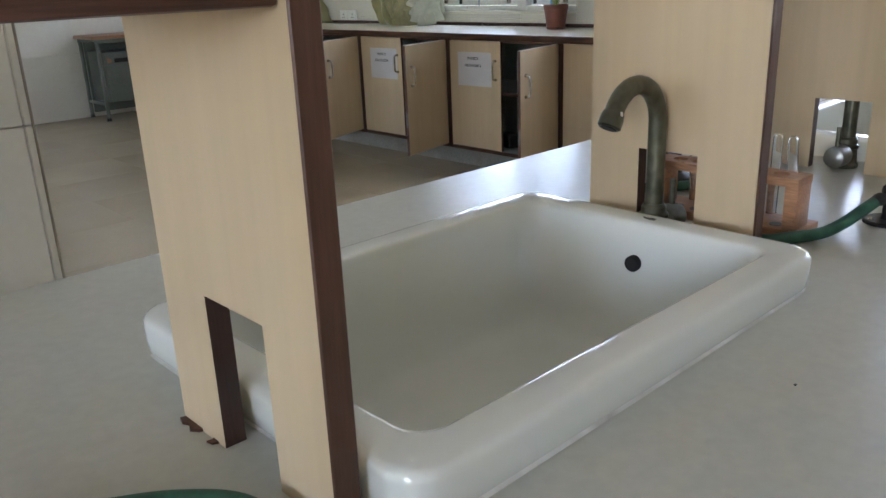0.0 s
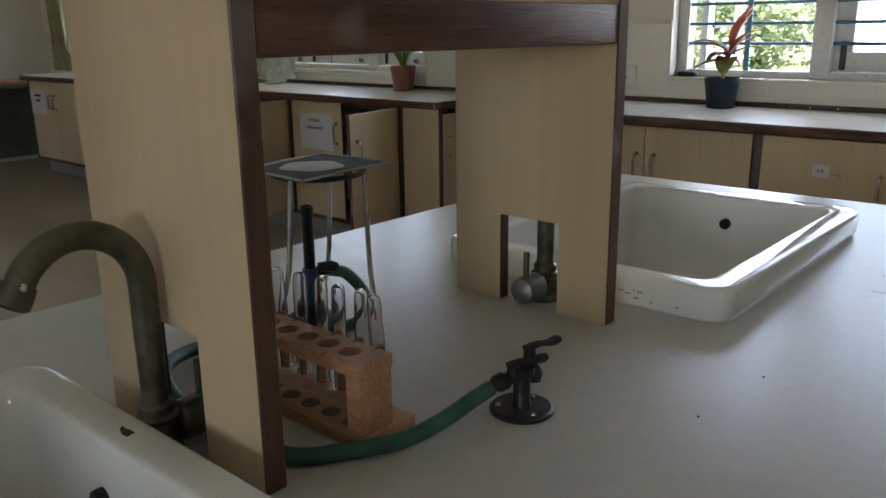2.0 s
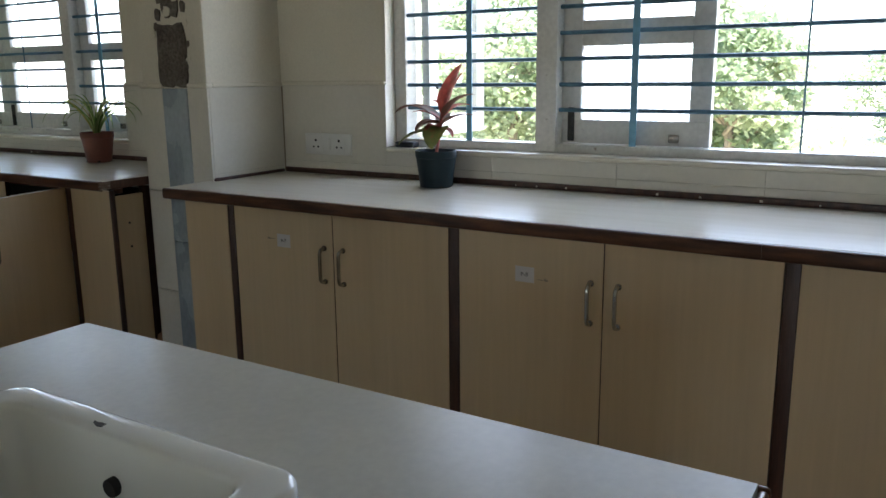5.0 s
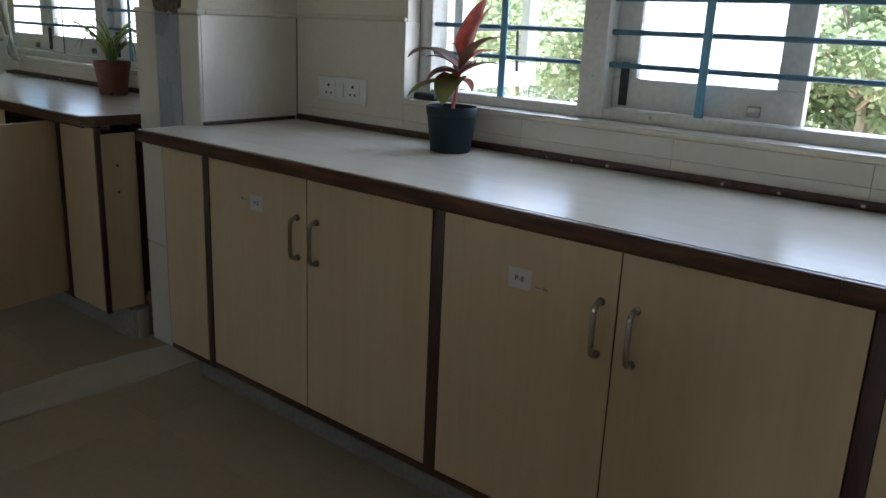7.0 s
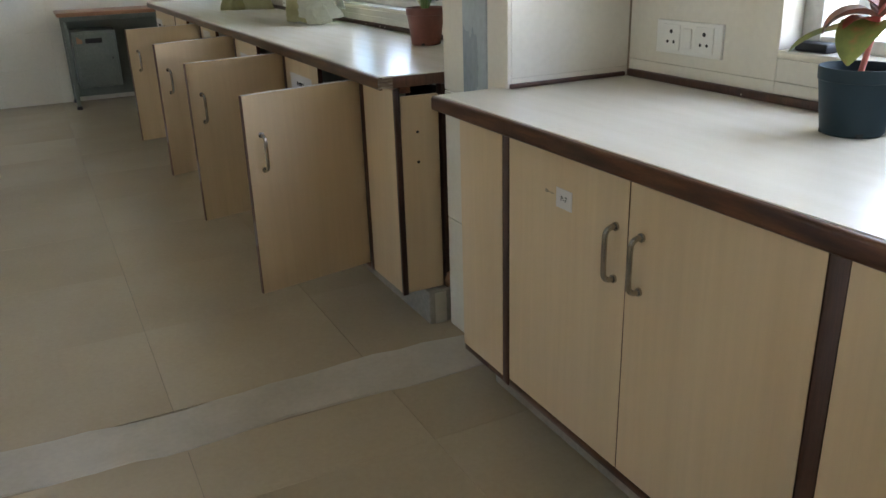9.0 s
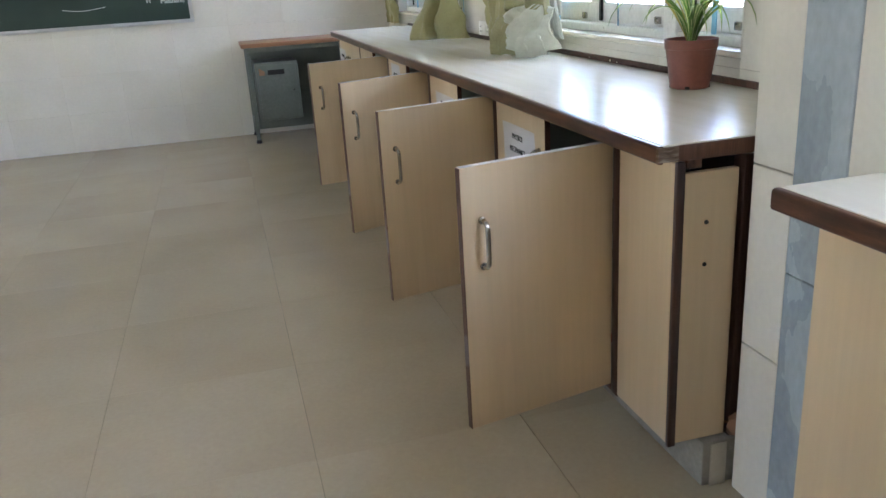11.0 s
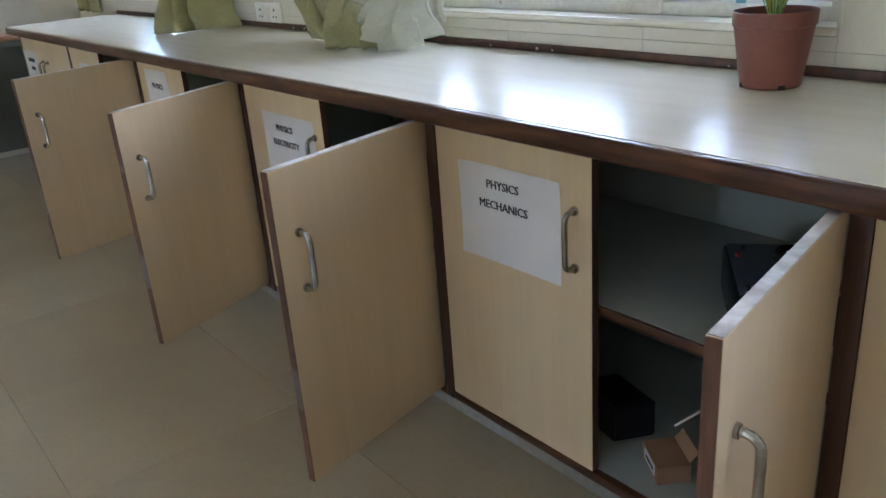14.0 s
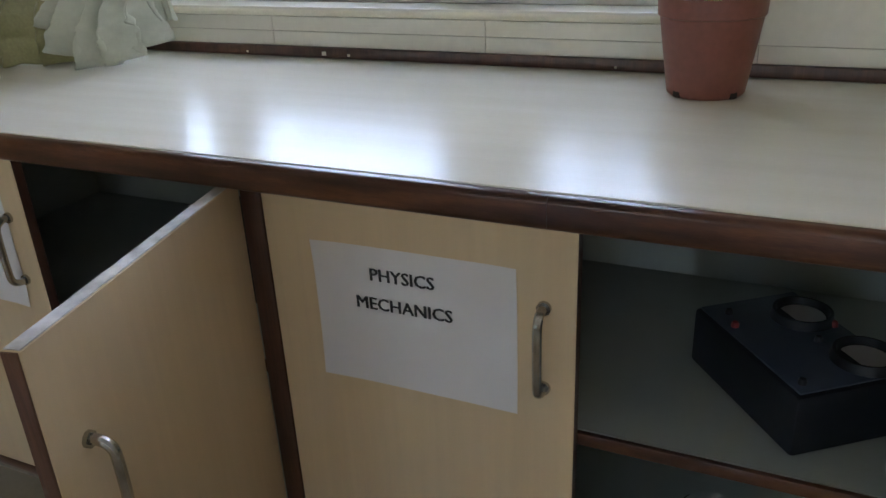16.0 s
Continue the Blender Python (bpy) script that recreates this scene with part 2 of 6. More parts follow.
def glass(name, rough=0.0, tint=(1, 1, 1)):
    m = mat(name, tint, rough)
    b = m.node_tree.nodes["Principled BSDF"]
    b.inputs["Transmission Weight"].default_value, b.inputs["IOR"].default_value = 1.0, 1.45
    return m


GLASS = glass("clear_glass")
PANE = glass("window_pane", 0.012, (0.93, 0.97, 0.98))

# ---------- building helpers ----------
ORG = {}


def thing(name, loc, label, category, group="", kind=""):
    ob = new(name)
    ob.location = loc
    ob.empty_display_size = 0.1
    ORG[ob] = Vector(loc)
    return tagged(ob, label, category, group, kind)


def mesh_of(bm, name, material, smooth=True):
    me = bpy.data.meshes.new(name)
    bm.normal_update()
    bm.to_mesh(me)
    bm.free()
    for m in material if isinstance(material, (list, tuple)) else [material]:
        me.materials.append(m)
    if smooth:
        me.shade_smooth()
        me.set_sharp_from_angle(angle=radians(35))
    return me


def part(name, bm, material, parent=None, label="", smooth=True):
    """One mesh, given in world metres, under a thing or a part that is not turned."""
    o = ORG.get(parent, Vector((0, 0, 0)))
    bmesh.ops.translate(bm, verts=bm.verts, vec=-o)
    ob = new(name, mesh_of(bm, name, material, smooth))
    ob.parent = parent
    ORG[ob] = o
    return tagged(ob, label)


def solid(name, bm, material, label, category, kind="", group="", smooth=True):
    """A top-level thing that is a single mesh, with its origin at its base."""
    lo = [min(v.co[i] for v in bm.verts) for i in range(3)]
    hi = [max(v.co[i] for v in bm.verts) for i in range(3)]
    o = Vector(((lo[0] + hi[0]) / 2, (lo[1] + hi[1]) / 2, lo[2]))
    bmesh.ops.translate(bm, verts=bm.verts, vec=-o)
    ob = new(name, mesh_of(bm, name, material, smooth))
    ob.location = o
    ORG[ob] = o
    return tagged(ob, label, category, group, kind)


def box(lo, hi, bevel=0.0, seg=2, bm=None, mi=0):
    b = bmesh.new()
    lo, hi = [min(a, c) for a, c in zip(lo, hi)], [max(a, c) for a, c in zip(lo, hi)]
    bmesh.ops.create_cube(b, size=1, matrix=Matrix.LocRotScale([(a + c) / 2 for a, c in zip(lo, hi)], None, [c - a for a, c in zip(lo, hi)]))
    if bevel:
        bmesh.ops.bevel(b, geom=b.edges[:], offset=min(bevel, 0.45 * min(c - a for a, c in zip(lo, hi))), segments=seg, affect="EDGES", profile=0.5)
    for f in b.faces:
        f.material_index = mi
    if bm is None:
        return b
    return merge(bm, b)


def merge(bm, b, m=None):
    if m is not None:
        b.transform(m)
    me = bpy.data.meshes.new("tmp")
    b.to_mesh(me)
    b.free()
    bm.from_mesh(me)
    bpy.data.meshes.remove(me)
    return bm


def smooth_path(pts, n=6):
    """A Catmull-Rom line through the points."""
    p = [Vector(q) for q in pts]
    p = [2 * p[0] - p[1], *p, 2 * p[-1] - p[-2]]
    out = []
    for i in range(1, len(p) - 2):
        for k in range(n):
            t = k / n
            a, b, c, d = p[i - 1 : i + 3]
            out.append(0.5 * (2 * b + (c - a) * t + (2 * a - 5 * b + 4 * c - d) * t * t + (3 * b - a - 3 * c + d) * t**3))
    return out + [p[-2]]


def tube(pts, r, n=12, bm=None, cap=True, mi=0):
    """A round bar along pts; r is one radius or one for each point."""
    bm = bmesh.new() if bm is None else bm
    pts = [Vector(p) for p in pts]
    rs = r if isinstance(r, (list, tuple)) else [r] * len(pts)
    ref, rings = None, []
    for i, p in enumerate(pts):
        d = (pts[min(i + 1, len(pts) - 1)] - pts[max(i - 1, 0)]).normalized()
        if ref is None:
            ref = d.orthogonal().normalized()
        ref = (ref - d * ref.dot(d)).normalized()
        side = d.cross(ref)
        rings.append([bm.verts.new(p + rs[i] * (math.cos(a) * ref + math.sin(a) * side)) for a in [2 * math.pi * k / n for k in range(n)]])
    for a, b in zip(rings, rings[1:]):
        for k in range(n):
            f = bm.faces.new((a[k], a[(k + 1) % n], b[(k + 1) % n], b[k]))
            f.material_index = mi
    if cap:
        bm.faces.new(rings[0][::-1]).material_index = mi
        bm.faces.new(rings[-1]).material_index = mi
    return bm


def lathe(profile, centre=(0, 0, 0), n=28, bm=None, mi=0):
    """Turns (radius, height) pairs round the upright axis through centre; a radius of 0 closes it."""
    bm = bmesh.new() if bm is None else bm
    c, rings = Vector(centre), []
    for r, z in profile:
        if r <= 1e-6:
            rings.append([bm.verts.new(c + Vector((0, 0, z)))])
        else:
            rings.append([bm.verts.new(c + Vector((r * math.cos(2 * math.pi * k / n), r * math.sin(2 * math.pi * k / n), z))) for k in range(n)])
    for a, b in zip(rings, rings[1:]):
        for k in range(n):
            q = [a[k % len(a)], a[(k + 1) % len(a)], b[(k + 1) % len(b)], b[k % len(b)]]
            q = list(dict.fromkeys(q))
            if len(q) > 2:
                bm.faces.new(q).material_index = mi
    return bm


def prism(outline, z0, z1, bevel=0.0, seg=2):
    """An upright slab from an outline in x and y."""
    bm = bmesh.new()
    low = [bm.verts.new((x, y, z0)) for x, y in outline]
    top = [bm.verts.new((x, y, z1)) for x, y in outline]
    bm.faces.new(low[::-1]), bm.faces.new(top)
    for i in range(len(low)):
        j = (i + 1) % len(low)
        bm.faces.new((low[i], low[j], top[j], top[i]))
    bmesh.ops.recalc_face_normals(bm, faces=bm.faces)
    if bevel:
        bmesh.ops.bevel(bm, geom=bm.edges[:], offset=bevel, segments=seg, affect="EDGES")
    return bm


def letters(text, size, m, depth=0.0004, strikes=3):
    """A mesh of plain type, standing in the plane of m."""
    cu = bpy.data.curves.new("type", "FONT")
    cu.body, cu.size, cu.align_x, cu.extrude, cu.resolution_u = text, size, "CENTER", depth, 2
    ob = bpy.data.objects.new("type", cu)
    me = bpy.data.meshes.new_from_object(ob)
    bpy.data.objects.remove(ob)
    bpy.data.curves.remove(cu)
    b = bmesh.new()
    for k in range(strikes):   # three strikes side by side make the strokes bold
        me.transform(Matrix.Translation((size * 0.022 * (1 if k else -1), 0, depth * 0.1)))
        b.from_mesh(me)
    bpy.data.meshes.remove(me)
    b.transform(m)
    return b

# ---------- plan ----------
XW = 5.13      # window wall
XF = 4.542     # cabinet fronts
XE = 4.49      # counter edges
ZC = 0.886     # side counters
ZB = 0.867     # island bench
YF = 9.382      # board wall
XB, YN = -3.2, -2.6   # walls behind the walk
ROOM_H = 3.1
DADO_Z = 1.255


def slab(name, lo, hi, material, label, bevel=0.0):
    return solid(name, box(lo, hi, bevel), material, label, name.split("_")[0], "structure")


# floor: a bed of grout with tiles on it, and a cement strip across the doorway line
floor = slab("floor", (XB - 0.2, YN - 0.2, -0.12), (XW + 0.3, YF + 0.2, -0.004), GROUT, "beige vitrified tile floor with thin dark joints")
ceiling = slab("ceiling", (XB - 0.2, YN - 0.2, ROOM_H), (XW + 0.3, YF + 0.2, ROOM_H + 0.12), CEILING_M, "plain white painted ceiling")

# window openings of the window wall: y from, y to, foot, head
WINDOWS = [(0.63, 2.556), (4.15, 6.06), (6.98, 8.88)]
SILLS, HEAD = {0.63: 1.010, 4.15: 0.986, 6.98: 0.986}, 2.30


def wall_with_openings(name, x0, x1, y0, y1, openings, foot, head, label):
    bm = bmesh.new()
    ys = [y0] + [y for o in sorted(openings) for y in o] + [y1]
    for a, b in zip(ys[::2], ys[1::2]):
        box((x0, a, -0.1), (x1, b, ROOM_H), bm=bm)
    for a, b in openings:
        box((x0, a, -0.1), (x1, b, SILLS[a] - 0.012 if foot is None else foot), bm=bm)
        box((x0, a, head), (x1, b, ROOM_H), bm=bm)
    bmesh.ops.remove_doubles(bm, verts=bm.verts, dist=1e-5)
    return solid(name, bm, WALL, label, "wall", "structure", smooth=False)


wall_with_openings("wall_east", XW + 0.006, XW + 0.26, YN, YF, WINDOWS, None, HEAD, "cream painted window wall with a white tiled dado")
wall_with_openings("wall_west", XB - 0.2, XB, YN, YF, [(-1.2, 0.0), (2.6, 3.6), (5.7, 7.0)], 1.15, 2.1, "cream painted wall with plain openings")
slab("wall_north", (XB - 0.2, YF, -0.1), (XW + 0.3, YF + 0.2, ROOM_H), WALL, "cream painted wall with a tiled dado and a chalkboard")
slab("wall_south", (XB - 0.2, YN - 0.2, -0.1), (XW + 0.3, YN, ROOM_H), WALL, "plain cream painted wall")
window_light("west_window_light", (XB - 0.05, -0.6, 1.68), (0, -0.6, 1.3), 1.2, 1.0, P_WEST[0])
window_light("west_window_light", (XB - 0.05, 3.1, 1.68), (0, 3.1, 1.3), 2.1, 1.4, P_WEST[1])
window_light("west_window_light", (XB - 0.05, 6.5, 1.68), (0, 6.5, 1.3), 2.1, 1.4, P_WEST[2])
for ya, yb in WINDOWS:
    window_light("east_window_light", (XW + 0.42, (ya + yb) / 2, 1.70), (0, (ya + yb) / 2, 1.25), yb - ya, 1.35, P_EAST[ya])


# ---------- dado tiles ----------
DADO_PARENT = thing("dado", (XW, 3, 0), "white glazed wall tiles with a rounded top edge", "wall tiles", kind="structure")


def dado_run(axis, at, a, b, z0, z1, out, tile=0.45, th=0.012, gap=0.0004, rows=(0.0, 0.318, 0.635, 0.95)):
    """Tiles on a wall face: axis 'y' runs along y at x = at; out is the side that they stand out to."""
    bed = ((at - out * 0.001, a + 0.002, z0 + 0.002), (at + out * 0.008, b - 0.002, z1 - 0.002)) if axis == "y" else ((a + 0.002, at - out * 0.001, z0 + 0.002), (b - 0.002, at + out * 0.008, z1 - 0.002))
    part("grout_bed", box(*bed), GROUT, DADO_PARENT)
    n = max(1, round((b - a) / tile))
    step = (b - a) / n
    cuts = [z for z in (*rows, z1) if z0 < z < z1]
    zs = [z0, *cuts, z1]
    for i in range(n):
        for za, zb in zip(zs, zs[1:]):
            if zb - za < 0.012:
                continue
            p, q = a + i * step + gap, a + (i + 1) * step - gap
            lo, hi = ((at, p, za + gap), (at + out * th, q, zb - gap)) if axis == "y" else ((p, at, za + gap), (q, at + out * th, zb - gap))
            part("tile", box(lo, hi, 0.0008, 1), DADO, DADO_PARENT)
    lo, hi = ((at, a, z1), (at + out * (th + 0.004), b, z1 + 0.016)) if axis == "y" else ((a, at, z1), (b, at + out * (th + 0.004), z1 + 0.016))
    part("cap", box(lo, hi, 0.006, 2), WALL, DADO_PARENT)


for a, b, top in [(-0.6, 0.63, DADO_Z), (2.556, 3.10, DADO_Z), (0.63, 2.556, SILLS[0.63] - 0.02), (3.50, 4.15, DADO_Z), (4.15, 6.06, SILLS[4.15] - 0.02), (6.06, 6.98, DADO_Z), (6.98, 8.88, SILLS[6.98] - 0.02), (8.88, YF, DADO_Z)]:
    dado_run("y", XW + 0.006, a, b, ZC, top, -1, gap=0.0004, rows=(0.936,))
dado_run("x", YF, 0.0, XW, 0.0, DADO_Z, -1, gap=0.00015)

# ---------- pilaster ----------
pil = thing("pilaster", (4.92, 3.30, 0), "white tiled pilaster with a grey marble strip and a bare cement patch", "pilaster", kind="structure")
PX = 4.705
part("core", box((PX + 0.012, 3.112, -0.05), (XW + 0.1, 3.488, ROOM_H), 0.01), WALL, pil)
for za, zb in [(0, 0.40), (0.402, 0.83), (0.832, 1.25)]:
    part("tile", box((PX, 3.10, za), (PX + 0.012, 3.212, zb - 0.001), 0.002, 1), DADO, pil)
    part("tile", box((PX, 3.358, za), (PX + 0.012, 3.49, zb - 0.001), 0.002, 1), DADO, pil)
    part("tile", box((PX + 0.0125, 3.488, za), (XW, 3.50, zb - 0.001), 0.002, 1), DADO, pil)
part("tile", box((PX + 0.0125, 3.10, ZC), (XW, 3.1115, 0.9125), 0.0008, 1), DADO, pil)
part("tile", box((PX + 0.0125, 3.10, 0.913), (XW, 3.1115, 1.25), 0.0008, 1), DADO, pil)
part("corner_joint", box((XW - 0.010, 3.0955, ZC + 0.001), (XW - 0.005, 3.0995, 1.25)), GROUT, pil, "dirty joint in the corner")
part("foot_strip", box((PX + 0.004, 3.0875, ZC + 0.0005), (XW - 0.024, 3.0995, ZC + 0.013), 0.003), BROWN_V, pil, "dark wooden strip at the foot of the tiles")
part("cap", box((PX - 0.004, 3.096, 1.251), (PX + 0.03, 3.212, 1.268), 0.006), WALL, pil)
part("cap", box((PX - 0.004, 3.358, 1.251), (PX + 0.03, 3.494, 1.268), 0.006), WALL, pil)
part("cap", box((PX + 0.0305, 3.096, 1.251), (XW, 3.113, 1.268), 0.006), WALL, pil)
for za, zb in [(0, 0.62), (0.622, 1.248)]:
    part("marble_strip", box((PX - 0.002, 3.213, za), (PX + 0.012, 3.357, zb), 0.002, 1), MARBLE, pil, "blue-grey veined marble strip")


def ragged(bm, x, y0, y1, z0, z1, amp, seed, th=0.006, n=22, hump=1.0):
    """A flat patch with a broken outline, standing a few millimetres proud of a wall that faces -x."""
    r = random.Random(seed)
    out = []
    for i in range(n):
        a = 2 * math.pi * i / n
        c, s = math.cos(a), math.sin(a)
        k = 1 / max(abs(c), abs(s)) ** hump
        out.append((min(max(0.5 + 0.5 * c * k + r.uniform(-amp, amp), 0), 1), min(max(0.5 + 0.5 * s * k + r.uniform(-amp, amp), 0), 1)))
    front = [bm.verts.new((x - th, y0 + u * (y1 - y0), z0 + w * (z1 - z0))) for u, w in out]
    back = [bm.verts.new((x, y0 + u * (y1 - y0), z0 + w * (z1 - z0))) for u, w in out]
    bm.faces.new(front)
    for i in range(n):
        j = (i + 1) % n
        bm.faces.new((front[i], front[j], back[j], back[i]))
    bmesh.ops.recalc_face_normals(bm, faces=bm.faces)
    return bm


part("cement_patch", ragged(bmesh.new(), PX + 0.012, 3.205, 3.372, 1.252, 1.50, 0.05, 4, 0.010), RAW, pil, "bare dark cement where the tile broke off")
part("cement_patch", ragged(bmesh.new(), PX + 0.012, 3.235, 3.345, 1.52, 1.66, 0.12, 9, 0.008, 18, 0.4), RAW, pil, "smaller scar of bare cement")
for k, (ya, za, w) in enumerate([(3.36, 1.535, 0.03), (3.215, 1.56, 0.028), (3.375, 1.49, 0.022), (3.20, 1.42, 0.016), (3.212, 1.33, 0.014), (3.352, 1.60, 0.03)]):
    part("cement_patch", ragged(bmesh.new(), PX + 0.012, ya - w / 2, ya + w / 2, za - w * 0.8, za + w * 0.8, 0.12, 20 + k, 0.006, 12, 0.3), RAW, pil)
for k, (ya, za, w) in enumerate([(3.30, 1.545, 0.04), (3.33, 1.62, 0.05), (3.25, 1.60, 0.04), (3.39, 1.46, 0.03), (3.20, 1.50, 0.03), (3.195, 1.36, 0.025)]):
    part("paint_flake", ragged(bmesh.new(), PX + 0.004, ya - w / 2, ya + w / 2, za - w * 0.5, za + w * 0.5, 0.15, 40 + k, 0.003, 11, 0.3), WALL, pil)

# a tiled column that rises at the back of the bench
col = thing("column", (0.9, 2.15, 0), "white tiled square column with dirty corner joints", "column", kind="structure")
part("core", box((0.692, 1.927, -0.05), (1.112, 2.33, ROOM_H), 0.004), WALL, col)
for za, zb in zip((0.0, 0.43, 0.75, 1.07, 1.39), (0.43, 0.75, 1.07, 1.39, 1.57)):
    part("tile", box((0.68, 1.915, za), (1.112, 1.9265, zb - 0.0015), 0.002, 1), DADO, col)
    part("tile", box((1.1125, 1.915, za), (1.124, 2.34, zb - 0.0015), 0.002, 1), DADO, col)
part("corner_joint", box((1.1215, 1.9138, 0), (1.1248, 1.9165, 1.57), 0.0006, 1), GROUT, col)


# ---------- windows ----------
def window(name, ya, yb, mull, leaves, open_leaf=None, label=""):
    """A wooden casement: outer frame, mullion, leaves with panes, blue bars across. leaves: (y from, y to)."""
    SILL = SILLS[ya]
    w = thing(name, (XW + 0.1, (ya + yb) / 2, SILL), label, "window", kind="structure")
    x0, x1 = XW + 0.065, XW + 0.145
    zs = SILL + 0.012
    part("window_sill", box((XW - 0.008, ya, SILL - 0.012), (XW + 0.26, yb, SILL), 0.004), DADO, w, "white tiled sill")
    part("jamb", box((XW - 0.008, ya - 0.006, SILL), (x0, ya + 0.004, DADO_Z), 0.002), DADO, w)
    part("jamb", box((XW - 0.008, yb - 0.004, SILL), (x0, yb + 0.006, DADO_Z), 0.002), DADO, w)
    part("window_frame", box((x0, ya, SILL), (x1, ya + 0.055, HEAD), 0.005), PAINT, w)
    part("window_frame", box((x0, yb - 0.055, SILL), (x1, yb, HEAD), 0.005), PAINT, w)
    part("window_frame", box((x0, ya + 0.055, HEAD - 0.055), (x1, yb - 0.055, HEAD), 0.005), PAINT, w)
    part("bottom_rail", box((x0, ya + 0.055, SILL), (x1, yb - 0.055, SILL + 0.032), 0.005), PAINT, w)
    part("mullion", box((x0 - 0.012, mull - 0.041, SILL + 0.002), (x1, mull + 0.041, HEAD - 0.055), 0.006), PAINT, w)
    for p, q in leaves:
        leaf = part("casement", box((x0 + 0.042, p, zs + 0.022), (x1 - 0.004, q, zs + 0.106), 0.004), PAINT, w)
        frame_x = (x0 + 0.042, x1 - 0.004)
        for e in (p, q - 0.072):
            part("stile", box((frame_x[0], e, zs + 0.106), (frame_x[1], e + 0.072, HEAD - 0.06), 0.004), PAINT, leaf)
        for z in (1.385, 1.74, 2.10):
            part("rail", box((frame_x[0], p + 0.072, z), (frame_x[1], q - 0.072, z + 0.088), 0.004), PAINT, leaf)
        for za, zb in ((zs + 0.106, 1.385), (1.473, 1.74), (1.828, 2.10)):
            g = part("pane", box((frame_x[0] + 0.018, p + 0.068, za - 0.004), (frame_x[0] + 0.022, q - 0.068, zb + 0.004)), PANE, leaf)
            g.visible_shadow = False
        part("tower_bolt", box((frame_x[0] - 0.010, q - 0.05, zs + 0.03), (frame_x[0], q - 0.026, zs + 0.15), 0.003), IRON, leaf)
        part("catch", box((frame_x[0] - 0.014, p + 0.10, zs + 0.034), (frame_x[0], p + 0.135, zs + 0.062), 0.004), STEEL, leaf)
    if open_leaf:
        # a leaf that stands open outwards, square to the wall
        y = open_leaf
        leaf = part("open_casement", box((x1, y - 0.035, zs + 0.022), (x1 + 0.46, y, zs + 0.106), 0.004), PAINT, w, "casement leaf standing open outwards")
        for e in (x1, x1 + 0.39):
            part("stile", box((e, y - 0.035, zs + 0.106), (e + 0.07, y, HEAD - 0.06), 0.004), PAINT, leaf)
        for z in (1.385, 1.74, 2.10):
            part("rail", box((x1 + 0.07, y - 0.035, z), (x1 + 0.39, y, z + 0.088), 0.004), PAINT, leaf)
        part("stay", tube([(x1 + 0.05, y - 0.04, 1.24), (x1 + 0.30, y - 0.05, 1.245), (x1 + 0.31, y - 0.05, 1.10)], 0.006, 8), IRON, leaf)
    bays = [(ya + 0.055, mull - 0.041), (mull + 0.041, yb - 0.055)]
    for p, q in bays:
        z = 1.163
        while z < HEAD - 0.1:
            part("bar", tube([(x0 + 0.018, p, z), (x0 + 0.018, q, z)], 0.0075, 8), BLUE, w)
            z += 0.0895
        if q - p > 0.8:
            part("thin_bar", tube([(x0 + 0.007, p + (q - p) * 0.297, SILL + 0.030), (x0 + 0.007, p + (q - p) * 0.297, HEAD - 0.055)], 0.0035, 8), BLUE, w, "thin dark upright rod")
        for y in [(p + q) / 2] if q - p < 0.8 else [p + (q - p) * 0.76]:
            part("flat_bar", box((x0 + 0.004, y - 0.012, SILL + 0.030), (x0 + 0.010, y + 0.012, HEAD - 0.055), 0.001, 1), BLUE_V, w, "flat pale blue upright bar")
    return w


window("window_1", *WINDOWS[0], 1.887, [(1.316, 1.846)], 2.476, "white painted wooden casement window with blue bars, leaves partly open")
window("window_2", *WINDOWS[1], 4.668, [(4.205, 4.627), (4.71, 5.35), (5.352, 6.005)], None, "white painted wooden casement window with blue bars, closed")
window("window_3", *WINDOWS[2], 7.50, [(7.035, 7.459), (7.541, 8.18), (8.182, 8.825)], None, "white painted wooden casement window with blue bars behind curtains")


# ---------- side counters ----------
def moulding(x0, x1, y0, y1, z0, z1, r=0.008):
    """A rounded edge strip along y with square-cut ends."""
    prof = [(x1, z0), (x1, z1)]
    for cx, cz, a0 in ((x0 + r, z1 - r, 90), (x0 + r, z0 + r, 180)):
        prof += [(cx + r * math.cos(radians(a0 + 18 * k)), cz + r * math.sin(radians(a0 + 18 * k))) for k in range(6)]
    bm = bmesh.new()
    a, b = [bm.verts.new((x, y0, z)) for x, z in prof], [bm.verts.new((x, y1, z)) for x, z in prof]
    bm.faces.new(a), bm.faces.new(b)
    for i in range(len(a)):
        j = (i + 1) % len(a)
        bm.faces.new((a[i], a[j], b[j], b[i]))
    bmesh.ops.recalc_face_normals(bm, faces=bm.faces)
    return bm



